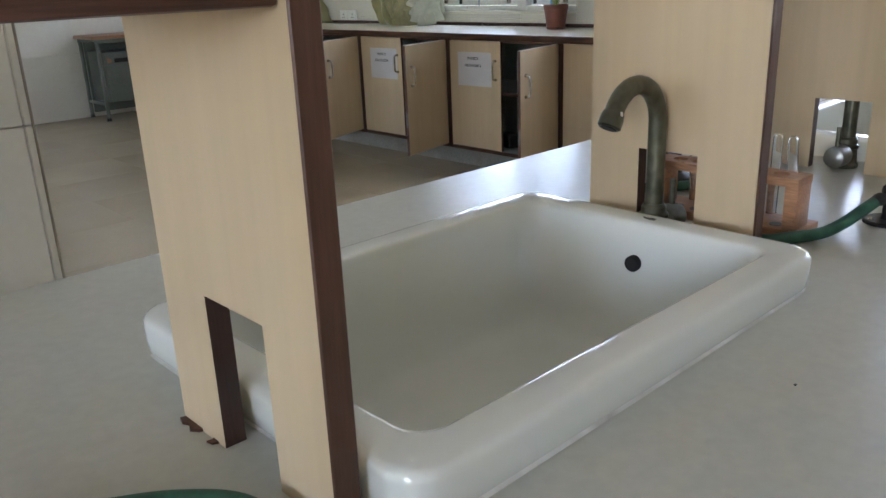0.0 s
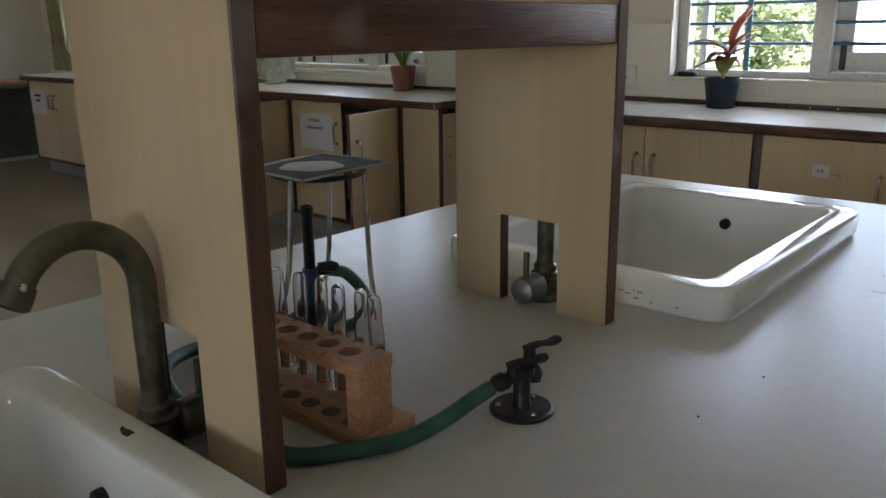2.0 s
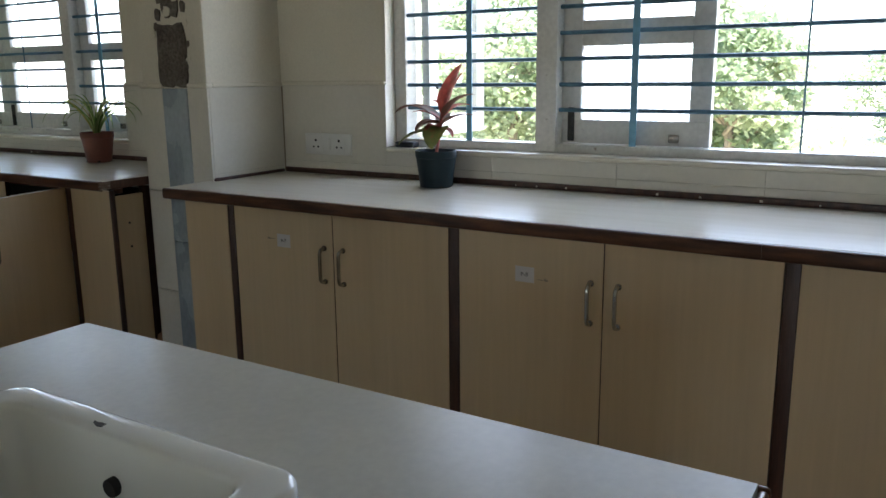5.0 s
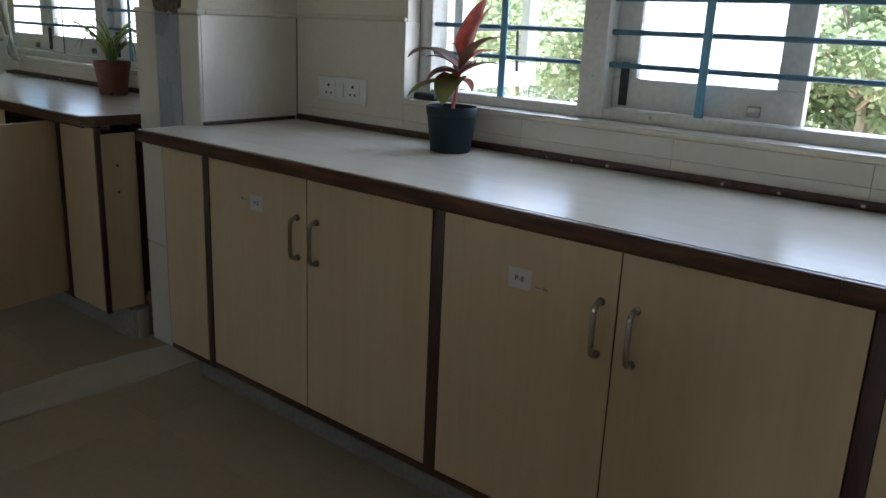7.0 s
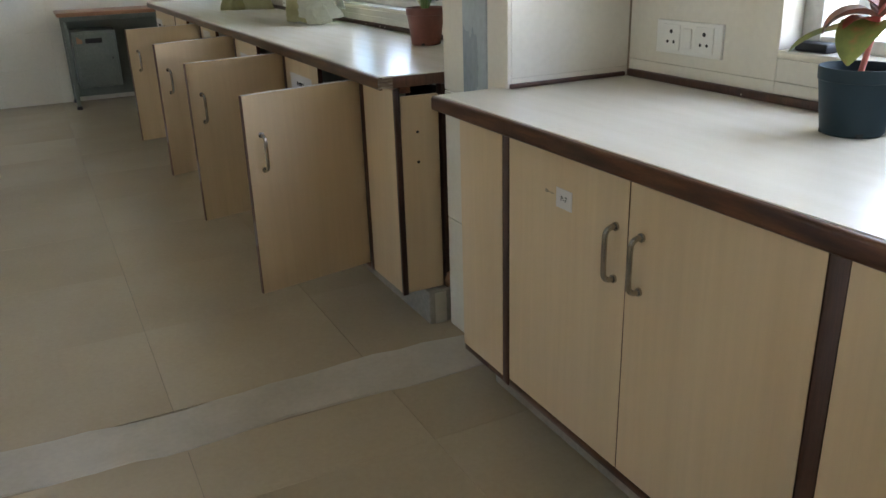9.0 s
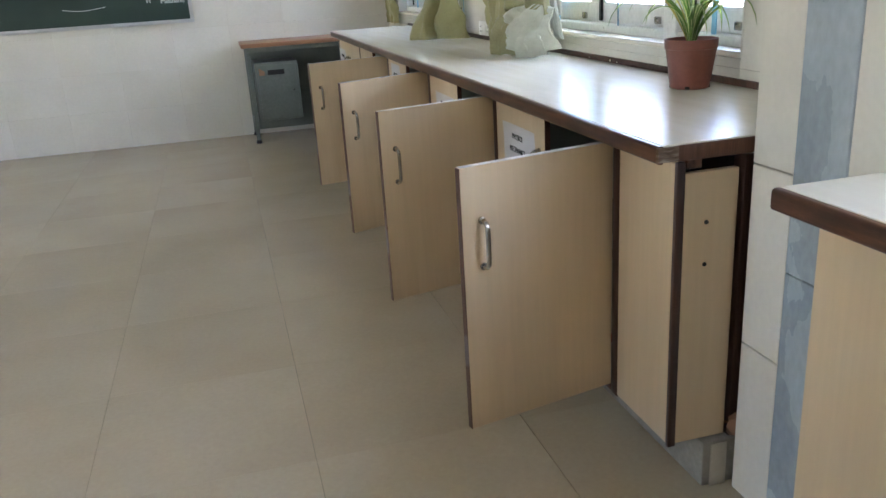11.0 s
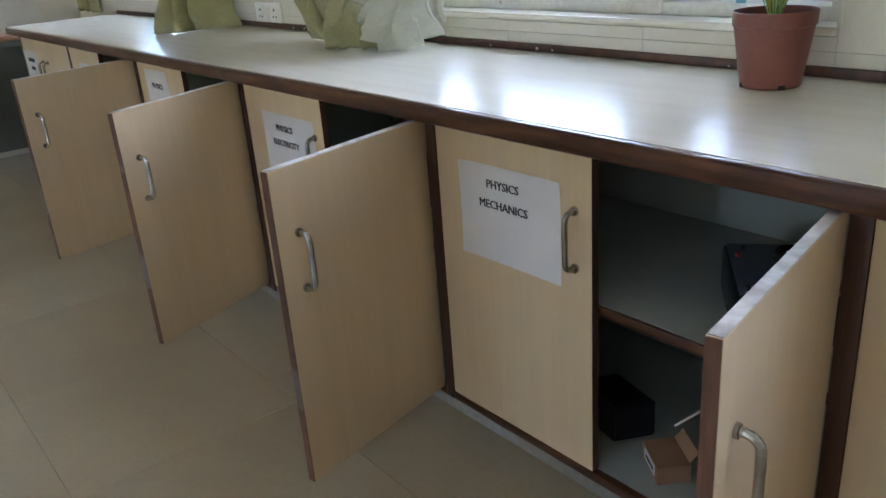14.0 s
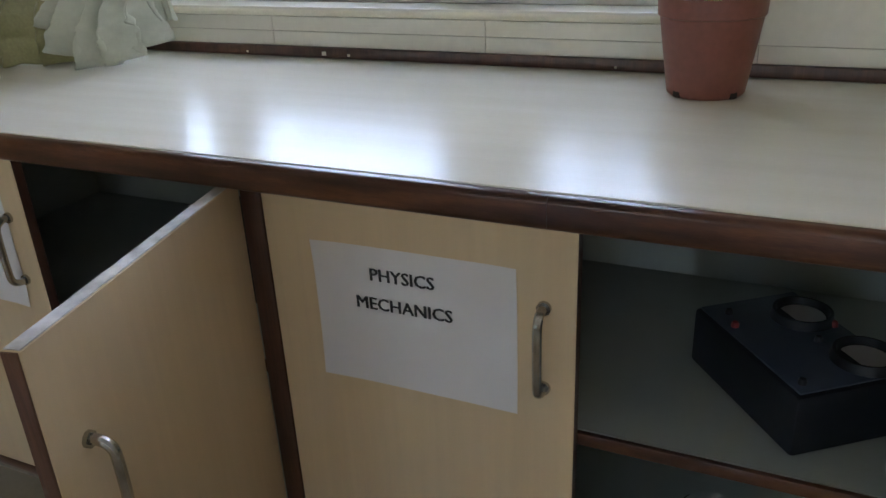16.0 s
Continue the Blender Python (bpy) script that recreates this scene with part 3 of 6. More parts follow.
def counter(name, y0, y1, label, splash, ends, joints):
    c = thing(name, (4.8, (y0 + y1) / 2, ZC - 0.04), label, "counter")
    part("worktop", box((XE + 0.012, y0 + ends[0], ZC - 0.036), (XW - 0.006, y1 - ends[1], ZC), 0.0015, 1), TOP, c, "pale glossy laminate")
    for k, (p, q) in enumerate(zip([y0, *joints], [*joints, y1])):
        part("edge", moulding(XE - 0.004, XE + 0.0115, p, q - 0.0005, ZC - 0.041, ZC - 0.0015), BROWN, c, "dark stained wooden edging")
    for p, q in splash:
        part("back_strip", box((XW - 0.022, p, ZC + 0.0005), (XW - 0.008, q, ZC + 0.022), 0.004), BROWN_V, c, "dark wooden strip against the wall")
        sp = random.Random(int(p * 10))
        for k in range(14):
            y, s = sp.uniform(p + 0.05, q - 0.05), sp.uniform(0.002, 0.005)
            part("paint_drop", box((XW - 0.0232, y - s, ZC + 0.006), (XW - 0.0215, y + s, ZC + 0.006 + 1.6 * s), 0.0006, 1), WALL, c, "dried drop of cream paint")
    return c


handle_mesh = None


def pull(parent, x, y, z, out=-1):
    """A bow handle, 0.12 m high, on a front whose face is at x, standing out to -x (local or world)."""
    global handle_mesh
    if handle_mesh is None:
        b = tube(smooth_path([(0.002, 0, -0.058), (-0.014, 0, -0.058), (-0.026, 0, -0.050), (-0.029, 0, -0.03), (-0.029, 0, 0.03), (-0.026, 0, 0.050), (-0.014, 0, 0.058), (0.002, 0, 0.058)], 4), 0.0062, 10)
        for z_ in (-0.058, 0.058):
            tube([(0.0, 0, z_), (-0.005, 0, z_)], 0.0095, 10, b)
        handle_mesh = mesh_of(b, "handle", STEEL)
    ob = new("handle", handle_mesh)
    ob.parent = parent
    ob.location = Vector((x, y, z)) - ORG.get(parent, Vector())
    return tagged(ob, "brushed steel bow handle")


DW = 0.019   # door thickness


def closed_door(cab, y0, y1, handle_y, z0=0.152, z1=0.836):
    d = part("door", box((XF, y0 + 0.0015, z0), (XF + DW, y1 - 0.0015, z1), 0.001, 1), BEECH, cab)
    for e in (y0 + 0.0013, y1 - 0.0028):
        part("edge_band", box((XF + 0.001, e, z0), (XF + DW, e + 0.0015, z1)), BROWN_V, d, "dark edge band")
    if handle_y is not None:
        pull(d, XF, handle_y, 0.661)
    return d


def open_door(cab, hinge, width, angle, z0=0.152, z1=0.836):
    """A door hinged at its low-y side, swung out by the angle from shut."""
    o = ORG[cab]
    b = box((0, 0, 0), (DW, width, z1 - z0), 0.001, 1)
    d = new("open_door", mesh_of(b, "open_door", BEECH))
    d.parent = cab
    d.matrix_basis = Matrix.Translation(Vector((XF, hinge, z0)) - o) @ Matrix.Rotation(radians(angle), 4, "Z")
    tagged(d, "beech laminate door standing open")
    ORG[d] = Vector((0, 0, 0))
    part("edge_band", box((0.0006, width - 0.0006, 0), (DW - 0.0006, width + 0.0022, z1 - z0), 0.0008, 1), EDGE_V, d, "dark brown edge band")
    part("raw_top", box((0.001, 0.004, z1 - z0 - 0.0005), (DW - 0.001, width - 0.003, z1 - z0 + 0.0012)), PLY, d, "unfinished top edge")
    pull(d, 0.0, width - 0.052, 0.645 - z0)
    return d


def carcass(cab, y0, y1, shelf_z=0.52, low=0.152):
    """Back, sides, floor, shelf, posts and rails of one unit between two post centres."""
    part("back_panel", box((XW - 0.035, y0, low - 0.02), (XW - 0.023, y1, ZC - 0.042)), INSIDE, cab)
    part("side_panel", box((XF + DW + 0.004, y0 - 0.006, low - 0.02), (XW - 0.036, y0 + 0.006, ZC - 0.042)), INSIDE, cab)
    part("bottom_panel", box((XF + 0.022, y0 + 0.007, low - 0.022), (XW - 0.036, y1 - 0.007, low - 0.004)), INSIDE, cab)
    s = part("shelf", box((XF + 0.035, y0 + 0.007, shelf_z - 0.014), (XW - 0.036, y1 - 0.007, shelf_z + 0.004)), INSIDE, cab)
    part("shelf_edge", box((XF + 0.026, y0 + 0.007, shelf_z - 0.016), (XF + 0.0345, y1 - 0.007, shelf_z + 0.0035), 0.002), BROWN, s, "dark wooden edging")
    part("bottom_rail", box((XF + 0.002, y0, low - 0.026), (XF + 0.0215, y1, low - 0.004), 0.003), BROWN, cab)
    part("top_rail", box((XF + 0.024, y0, ZC - 0.062), (XF + 0.044, y1, ZC - 0.042), 0.002), BROWN, cab)


def post(cab, y, w=0.034):
    return part("post", box((XF - 0.001, y - w / 2, 0.128), (XF + 0.022, y + w / 2, ZC - 0.0415), 0.003), BROWN_V, cab, "dark brown upright post")


def sheet(parent, y, z, w, h, lines, seed, kind_bars=False, size=0.026, dy=0.0, curl=0.004):
    """A printed sheet taped to a door front, with slightly lifting corners. y, z: its centre."""
    r = random.Random(seed)
    b = bmesh.new()
    nx, nz = 8, 6
    grid = []
    for j in range(nz + 1):
        row = []
        for i in range(nx + 1):
            u, v = i / nx - 0.5, j / nz - 0.5
            lift = 0.0008 + curl * (abs(u) * 2) ** 4 * (abs(v) * 2) ** 3 * r.uniform(0.4, 1.0) + 0.0006 * math.sin(7 * u + seed) * math.cos(5 * v)
            row.append(b.verts.new((XF - max(lift, 0.0005), y - u * w, z + v * h + dy * u)))
        grid.append(row)
    for j in range(nz):
        for i in range(nx):
            b.faces.new((grid[j][i], grid[j][i + 1], grid[j + 1][i + 1], grid[j + 1][i]))
    p = solid("paper_notice", b, PAPER, "white printed paper notice taped to a cabinet door", "notice")
    turn = Matrix(((0, 0, -1, 0), (-1, 0, 0, 0), (0, 1, 0, 0), (0, 0, 0, 1)))
    for k, (text, dz, du) in enumerate(lines):
        at = Matrix.Translation((XF - 0.0026, y - du, z + dz)) @ turn
        if kind_bars:
            part("text_bar", box((XF - 0.0032, y - du - text / 2, z + dz), (XF - 0.0022, y - du + text / 2, z + dz + size)), INK, p)
        else:
            m = at @ Matrix.Rotation(math.atan2(dy, w), 4, "Z")
            part("printing", letters(text, size, m), INK, p, smooth=False)
    return p


# the counter with open doors
counter("side_counter", 3.518, 8.53, "long side counter with pale laminate top and dark wooden edge", [(3.525, 8.52)], (0.001, 0.0), [4.305, 6.7])
end_strip = solid("counter_end", box((XE + 0.046, 3.5125, ZC - 0.038), (4.735, 3.5176, ZC - 0.0025), 0.0015), EDGE_V, "dark stained end strip of the counter, splintered at the corner", "counter end")
part("raw_corner", prism([(XE - 0.006, 3.5176), (XE - 0.004, 3.5105), (XE + 0.010, 3.5115), (XE + 0.019, 3.5090), (XE + 0.031, 3.5120), (XE + 0.0455, 3.5115), (XE + 0.0455, 3.5176)], ZC - 0.036, ZC - 0.004), RAWPLY, end_strip, "broken corner of raw plywood")
C1 = [3.81, 4.75, 5.69, 6.625, 7.56, 8.50]
SWING = [(101.6, 0.441), (103.0, 0.451), (111.0, 0.466), (103.0, 0.470)]
for i in range(5):
    a, b = C1[i], C1[i + 1]
    if i < 4:
        lab = ["beech storage cabinet, one door wide open, notice on the other"] * 4
        cab = thing("cabinet", (4.8, (a + b) / 2, 0.126), lab[i], "cabinet", "cabinets under the side counter")
        carcass(cab, a, b)
        post(cab, a)
        mid = (a + b) / 2 + 0.002
        open_door(cab, a + 0.018, SWING[i][1], SWING[i][0])
        closed_door(cab, mid, b - 0.018, mid + 0.042)
    else:
        cab = thing("cabinet", (4.8, (a + b) / 2, 0.126), "beech storage cabinet with both doors shut and a notice", "cabinet", "cabinets under the side counter")
        carcass(cab, a, b)
        post(cab, a), post(cab, b)
        mid = (a + b) / 2
        closed_door(cab, a + 0.018, mid, mid - 0.042)
        closed_door(cab, mid, b - 0.018, mid + 0.042)
        part("end_panel", box((XF + 0.024, b + 0.006, 0.13), (XW - 0.02, b + 0.018, ZC - 0.042)), BEECH, cab)
end_c1 = thing("end_unit", (4.65, 3.67, 0.126), "narrow end unit of beech panels beside the pilaster", "cabinet")
part("front_panel", box((XF, 3.5375, 0.135), (XF + DW, 3.792, 0.838), 0.001, 1), BEECH, end_c1)
part("corner_post", box((XF - 0.001, 3.523, 0.128), (XF + 0.02, 3.5365, 0.842), 0.003), BROWN_V, end_c1)
part("side_panel", box((XF + 0.0205, 3.526, 0.135), (4.698, 3.543, 0.815), 0.001, 1), BEECH, end_c1)
part("back_post", box((4.712, 3.526, 0.06), (4.735, 3.57, 0.842), 0.003), BROWN_V, end_c1)
part("top_batten", box((XF + 0.021, 3.522, 0.826), (4.60, 3.545, 0.846), 0.002), BROWN, end_c1)
for z in (0.697, 0.596):
    b = bmesh.new()
    bmesh.ops.create_cone(b, cap_ends=True, segments=12, radius1=0.0055, radius2=0.0045, depth=0.004, matrix=Matrix.Translation((4.620, 3.525, z)) @ Matrix.Rotation(radians(90), 4, "X"))
    part("screw", b, IRON, end_c1)
# near-black sheet added for the darkness of the open cavity behind
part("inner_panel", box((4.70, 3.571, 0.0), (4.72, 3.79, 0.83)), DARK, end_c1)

# plinths
def plinth(y0, y1, x=4.635, h=0.124):
    return solid("plinth", box((x, y0, -0.003), (XW - 0.03, y1, h), 0.006), PLINTH, "grey cement plinth under the cabinets", "plinth", "structure")


plinth(3.515, 8.50)
plinth(-0.96, 3.06)

# the counter with closed, numbered doors
counter("side_counter", -1.01, 3.138, "side counter with pale laminate top under the barred window", [(-0.9, 3.085)], (0.0, 0.003), [1.0, 2.895])
C2 = [-0.985, -0.025, 0.933, 1.8925, 2.842]
for i in range(4):
    a, b = C2[i], C2[i + 1]
    cab = thing("cabinet", (4.8, (a + b) / 2, 0.126), "storage cabinet with two shut beech doors and steel handles", "cabinet", "cabinets under the window counter")
    carcass(cab, a, b)
    post(cab, b, 0.036 if i < 3 else 0.030)
    mid = (a + b) / 2
    closed_door(cab, a + 0.019, mid, mid - 0.044)
    closed_door(cab, mid, b - 0.017, mid + 0.036)
end_c2 = thing("end_unit", (4.65, 3.0, 0.126), "narrow beech end unit against the pilaster", "cabinet")
part("front_panel", box((XF, 2.859, 0.146), (XF + DW, 3.082, 0.838), 0.001, 1), BEECH, end_c2)
part("side_panel", box((XF + DW + 0.0005, 3.066, 0.146), (4.70, 3.081, 0.838), 0.001, 1), BEECH, end_c2)
part("inner_panel", box((4.66, 2.87, 0.146), (4.68, 3.065, 0.838)), INSIDE, end_c2)
part("bottom_rail", box((XF + 0.002, 2.859, 0.126), (XF + 0.02, 3.082, 0.1455), 0.003), BROWN, end_c2)

# ---------- island bench ----------
IX0, IX1, IY0, IY1 = -0.75, 3.312, 0.787, 1.912
bench = thing("island_bench", (1.3, 1.35, 0), "laboratory island bench with a pale grey laminate top", "bench")
S1, S2 = (1.095, 1.722, 1.180, 1.622), (2.380, 3.024, 1.143, 1.626)


def top_with_holes():
    """The bench top, cut out under both sinks."""
    bm = bmesh.new()
    g = 0.03
    xs = [IX0, S1[0] + g, S1[1] - g, S2[0] + g, S2[1] - g, IX1]
    for i, (xa, xb) in enumerate(zip(xs, xs[1:])):
        if i in (1, 3):
            s = S1 if i == 1 else S2
            box((xa, IY0, ZB - 0.028), (xb, s[2] + g, ZB), bm=bm)
            box((xa, s[3] - g, ZB - 0.028), (xb, IY1, ZB), bm=bm)
        else:
            box((xa, IY0, ZB - 0.028), (xb, IY1, ZB), bm=bm)
    bmesh.ops.remove_doubles(bm, verts=bm.verts, dist=1e-5)
    inner = [f for f in bm.faces if abs(f.normal.x) > 0.9 and IX0 + 0.01 < f.calc_center_median().x < IX1 - 0.01 and not (S1[2] + g < f.calc_center_median().y < S1[3] - g)]
    bmesh.ops.delete(bm, geom=inner, context="FACES")
    return bm


part("worktop", top_with_holes(), BENCH, bench, "worn pale grey laminate", smooth=False)
part("edge", box((IX0, IY0 - 0.0125, ZB - 0.050), (IX1, IY0 - 0.0005, ZB - 0.005), 0.0055, 3), BROWN, bench, "dark stained wooden edging")
part("edge", box((IX0, IY1 + 0.0005, ZB - 0.050), (IX1, IY1 + 0.0125, ZB - 0.005), 0.0055, 3), BROWN, bench, "dark stained wooden edging")
part("edge", box((IX1 + 0.0005, IY0 - 0.0125, ZB - 0.0505), (IX1 + 0.0135, IY1 + 0.0125, ZB - 0.0055), 0.006, 3), BROWN, bench, "dark stained wooden edging")
for lo, hi in [((IX0 + 0.06, IY0 + 0.08, 0.1), (IX1 - 0.08, IY0 + 0.098, ZB - 0.05)), ((IX0 + 0.06, IY1 - 0.098, 0.1), (IX1 - 0.08, IY1 - 0.08, ZB - 0.05)), ((IX1 - 0.098, IY0 + 0.0985, 0.1), (IX1 - 0.08, IY1 - 0.0985, ZB - 0.05)), ((IX0 + 0.06, IY0 + 0.0985, 0.1), (IX0 + 0.078, IY1 - 0.0985, ZB - 0.05))]:
    part("side_panel", box(lo, hi, 0.001, 1), BEECH, bench)
part("plinth", box((IX0 + 0.1, IY0 + 0.12, -0.003), (IX1 - 0.12, IY1 - 0.12, 0.0995), 0.004), PLINTH, bench)


def rounded_ring(bm, x0, x1, y0, y1, r, z, n=8):
    out = []
    for cx, cy, a0 in ((x1 - r, y1 - r, 0), (x0 + r, y1 - r, 90), (x0 + r, y0 + r, 180), (x1 - r, y0 + r, 270)):
        for k in range(n + 1):
            a = radians(a0 + 90 * k / n)
            out.append(bm.verts.new((cx + r * math.cos(a), cy + r * math.sin(a), z)))
    return out


def sink(s, label):
    x0, x1, y0, y1 = s
    t = thing("sink", ((x0 + x1) / 2, (y0 + y1) / 2, ZB), label, "sink", "bench sinks")
    bm = bmesh.new()
    rings = []
    #        inset, corner, height
    for ins, rad, z in [(0.006, 0.030, 0.000), (0.002, 0.033, 0.008), (0.0005, 0.035, 0.020), (0.000, 0.036, 0.036), (0.0008, 0.0355, 0.0405), (0.003, 0.0345, 0.0440), (0.0065, 0.033, 0.0456), (0.012, 0.032, 0.0462), (0.025, 0.030, 0.0464), (0.037, 0.028, 0.0459),
                        (0.0408, 0.028, 0.0447), (0.0428, 0.029, 0.0420), (0.0440, 0.030, 0.037), (0.046, 0.033, 0.020), (0.050, 0.037, -0.03), (0.055, 0.040, -0.095), (0.060, 0.042, -0.118), (0.069, 0.044, -0.130), (0.082, 0.042, -0.1355), (0.110, 0.04, -0.137)]:
        rings.append(rounded_ring(bm, x0 + ins, x1 - ins, y0 + ins, y1 - ins, rad, ZB + z))
    for a, b in zip(rings, rings[1:]):
        n = len(a)
        for k in range(n):
            bm.faces.new((a[k], a[(k + 1) % n], b[(k + 1) % n], b[k]))
    bm.faces.new(rings[-1])
    bmesh.ops.recalc_face_normals(bm, faces=bm.faces)
    part("basin", bm, CERAMIC, t, "white glazed fireclay basin")
    b = bmesh.new()
    ring_o, ring_i = rounded_ring(b, x0 + 0.002, x1 - 0.002, y0 + 0.002, y1 - 0.002, 0.04, ZB + 0.0005), rounded_ring(b, x0 + 0.009, x1 - 0.009, y0 + 0.009, y1 - 0.009, 0.036, ZB + 0.006)
    for k in range(len(ring_o)):
        b.faces.new((ring_o[k], ring_o[(k + 1) % len(ring_o)], ring_i[(k + 1) % len(ring_o)], ring_i[k]))
    rr = random.Random(int(x0 * 100))
    for v in ring_o:
        v.co.x += rr.uniform(-0.002, 0.002)
        v.co.y += rr.uniform(-0.002, 0.002)
    part("sealant", b, SEAL, t, "uneven white sealant bead")
    hx = x1 - 0.0535
    hy = (y0 + y1) / 2 - 0.002
    tilt = Matrix.Translation((hx, hy, ZB - 0.010)) @ Matrix.Rotation(radians(-94), 4, "Y")
    part("overflow_hole", merge(bmesh.new(), lathe([(0, 0.003), (0.0098, 0.003), (0.0108, 0.0015), (0.0108, -0.01)], n=20), tilt), DARK, t, "dark round overflow hole")
    part("waste", lathe([(0, 0.002), (0.022, 0.002), (0.03, 0.0035), (0.034, 0.001)], ((x0 + x1) / 2 + 0.05, (y0 + y1) / 2, ZB - 0.1375), 24), STEEL, t)
    return t


sink(S1, "white glazed ceramic bench sink with rust marks")
sink(S2, "white glazed ceramic bench sink near the bench end")


# ---------- racks over the bench ----------
def upright(rack, x, y0, y1, z1, notch):
    """A board on edge with an opening at its foot and a dark front edge."""
    n0, n1, nz = notch
    th = 0.019
    bm = bmesh.new()
    outline = [(y0 - 0.0055, ZB), (n0, ZB), (n0, nz), (n1, nz), (n1, ZB), (y1, ZB), (y1, z1), (y0 - 0.0055, z1)]
    f = [bm.verts.new((x, y, z + 0.0005)) for y, z in outline]
    b = [bm.verts.new((x + th, y, z + 0.0005)) for y, z in outline]
    bm.faces.new(f), bm.faces.new(b[::-1])
    for i in range(len(f)):
        j = (i + 1) % len(f)
        q = bm.faces.new((f[i], b[i], b[j], f[j]))
        q.material_index = 1 if i in (1, 2, 3) else 0
    bmesh.ops.recalc_face_normals(bm, faces=bm.faces)
    u = part("upright", bm, [BEECH, BROWN_V], rack, "beech laminate upright with a notch at its foot", smooth=False)
    part("edge_band", box((x - 0.0008, y0 - 0.0085, ZB + 0.0005), (x + th + 0.0022, y0 - 0.0057, z1), 0.0012, 1), EDGE_V, u, "dark wooden front edge")
    return u


def rack_shelf(rack, x0, x1, y0, y1, z0=1.221, z1=1.265, askew=0.0):
    s = part("shelf", box((x0, y0 + 0.012, z1 - 0.022), (x1, y1, z1 - 0.003), 0.001, 1), BEECH, rack)
    lip = box((x0, y0 - 0.004, z0), (x1, y0 + 0.0115, z1), 0.003)
    for v in lip.verts:
        v.co.y += askew * (v.co.x - x0) / (x1 - x0)
    part("shelf_lip", lip, RAIL, s, "dark wooden shelf edge")
    part("shelf_lip", box((x0, y1 + 0.0005, z0), (x1, y1 + 0.014, z1), 0.003), RAIL, s, "dark wooden shelf edge")


rack = thing("bench_rack", (2.02, 1.41, ZB), "beech reagent rack with dark edges standing between the sinks", "rack", "racks on the bench")
upright(rack, 1.757, 1.2865, 1.534, 1.60, (1.364, 1.453, 0.990))
upright(rack, 2.290, 1.271, 1.518, 1.60, (1.340, 1.437, 0.993))
rack_shelf(rack, 1.7765, 2.2895, 1.284, 1.518, 1.226, 1.272, -0.0165)
rack2 = thing("bench_rack", (0.55, 1.34, ZB), "beech reagent rack with dark edges and a chipped foot", "rack", "racks on the bench")
upright(rack2, 1.065, 1.235, 1.452, 1.60, (1.298, 1.381, 1.001))
upright(rack2, 0.05, 1.228, 1.452, 1.60, (1.298, 1.381, 1.001))
rack_shelf(rack2, 0.0695, 1.0645, 1.240, 1.452, 1.212, 1.258)
for k, outline in enumerate([[(1.0672, 1.449), (1.060, 1.452), (1.058, 1.444), (1.061, 1.437), (1.057, 1.428), (1.062, 1.421), (1.0672, 1.419)], [(1.0672, 1.404), (1.063, 1.4), (1.0585, 1.4015), (1.060, 1.395), (1.0672, 1.391)]]):
    part("splinter", prism(outline, ZB + 0.0003, ZB + 0.0032 - 0.001 * k), BROWN, rack2, "splinter of dark edge band at the foot")


# ---------- taps ----------
def tap(x, y, way, label, knob):
    """A swan-neck tap: way is -1 or 1 for the side (in x) to which the spout bends."""
    t = thing("bench_tap", (x, y, ZB), label, "tap", "taps on the bench")
    r = 0.053
    pts = [(0, 0, 0.03), (0, 0, 0.09), (0, 0, 0.167)]
    for a in range(12, 145, 12):
        pts.append((way * (r - r * math.cos(radians(a))), 0, 0.167 + r * math.sin(radians(a))))
    e = Vector(pts[-1])
    d = Vector((way * math.cos(radians(60)), 0, -math.sin(radians(60))))
    pts += [tuple(e + d * 0.006), tuple(e + d * 0.012)]
    W = Matrix.Translation((x, y, ZB))
    sp = part("spout", merge(bmesh.new(), tube(pts, 0.0122, 16), W), PEWTER, t, "tarnished swan-neck pipe")
    o = e + d * 0.012
    part("nozzle", merge(bmesh.new(), tube([o - d * 0.004, o + d * 0.003, o + d * 0.014, o + d * 0.016], [0.0135, 0.0148, 0.0148, 0.0125], 16), W), PEWTER, sp, "nozzle with a limescale rim")
    part("nozzle_mouth", merge(bmesh.new(), tube([o + d * 0.0150, o + d * 0.0166], 0.0102, 14), W), DARK, sp, "dark open mouth")
    part("limescale", merge(bmesh.new(), tube([o - d * 0.003, o + d * 0.001, o + d * 0.004], [0.002, 0.0035, 0.002], 9), W @ Matrix.Translation((0, -0.0115, 0.003))), SEAL, sp)
    part("base", merge(bmesh.new(), lathe([(0, 0), (0.021, 0), (0.022, 0.006), (0.0185, 0.01), (0.0175, 0.034), (0.020, 0.036), (0.020, 0.041), (0.0165, 0.044), (0.0165, 0.052), (0.0135, 0.056), (0, 0.057)], n=20), W), PEWTER, t)
    v = merge(bmesh.new(), lathe([(0, 0), (0.0115, 0), (0.0115, 0.016), (0.0165, 0.018), (0.0195, 0.022), (0.0195, 0.052), (0.0175, 0.058), (0.010, 0.062), (0, 0.063)], n=20), W @ Matrix.Translation((0, 0, 0.026)) @ Matrix.Rotation(radians(-90 * way), 4, "Y"))
    va = part("valve", v, knob, t, "round metal valve knob")
    part("lever", merge(bmesh.new(), tube([(-way * 0.046, 0, 0.040), (-way * 0.046, 0, 0.080)], 0.0042, 8), W), PEWTER, va)
    return t


tap(1.7385, 1.414, -1, "tarnished swan-neck tap bending over a bench sink", PEWTER)
tap(2.3315, 1.388, 1, "tarnished swan-neck tap with a steel valve knob", KNOB)

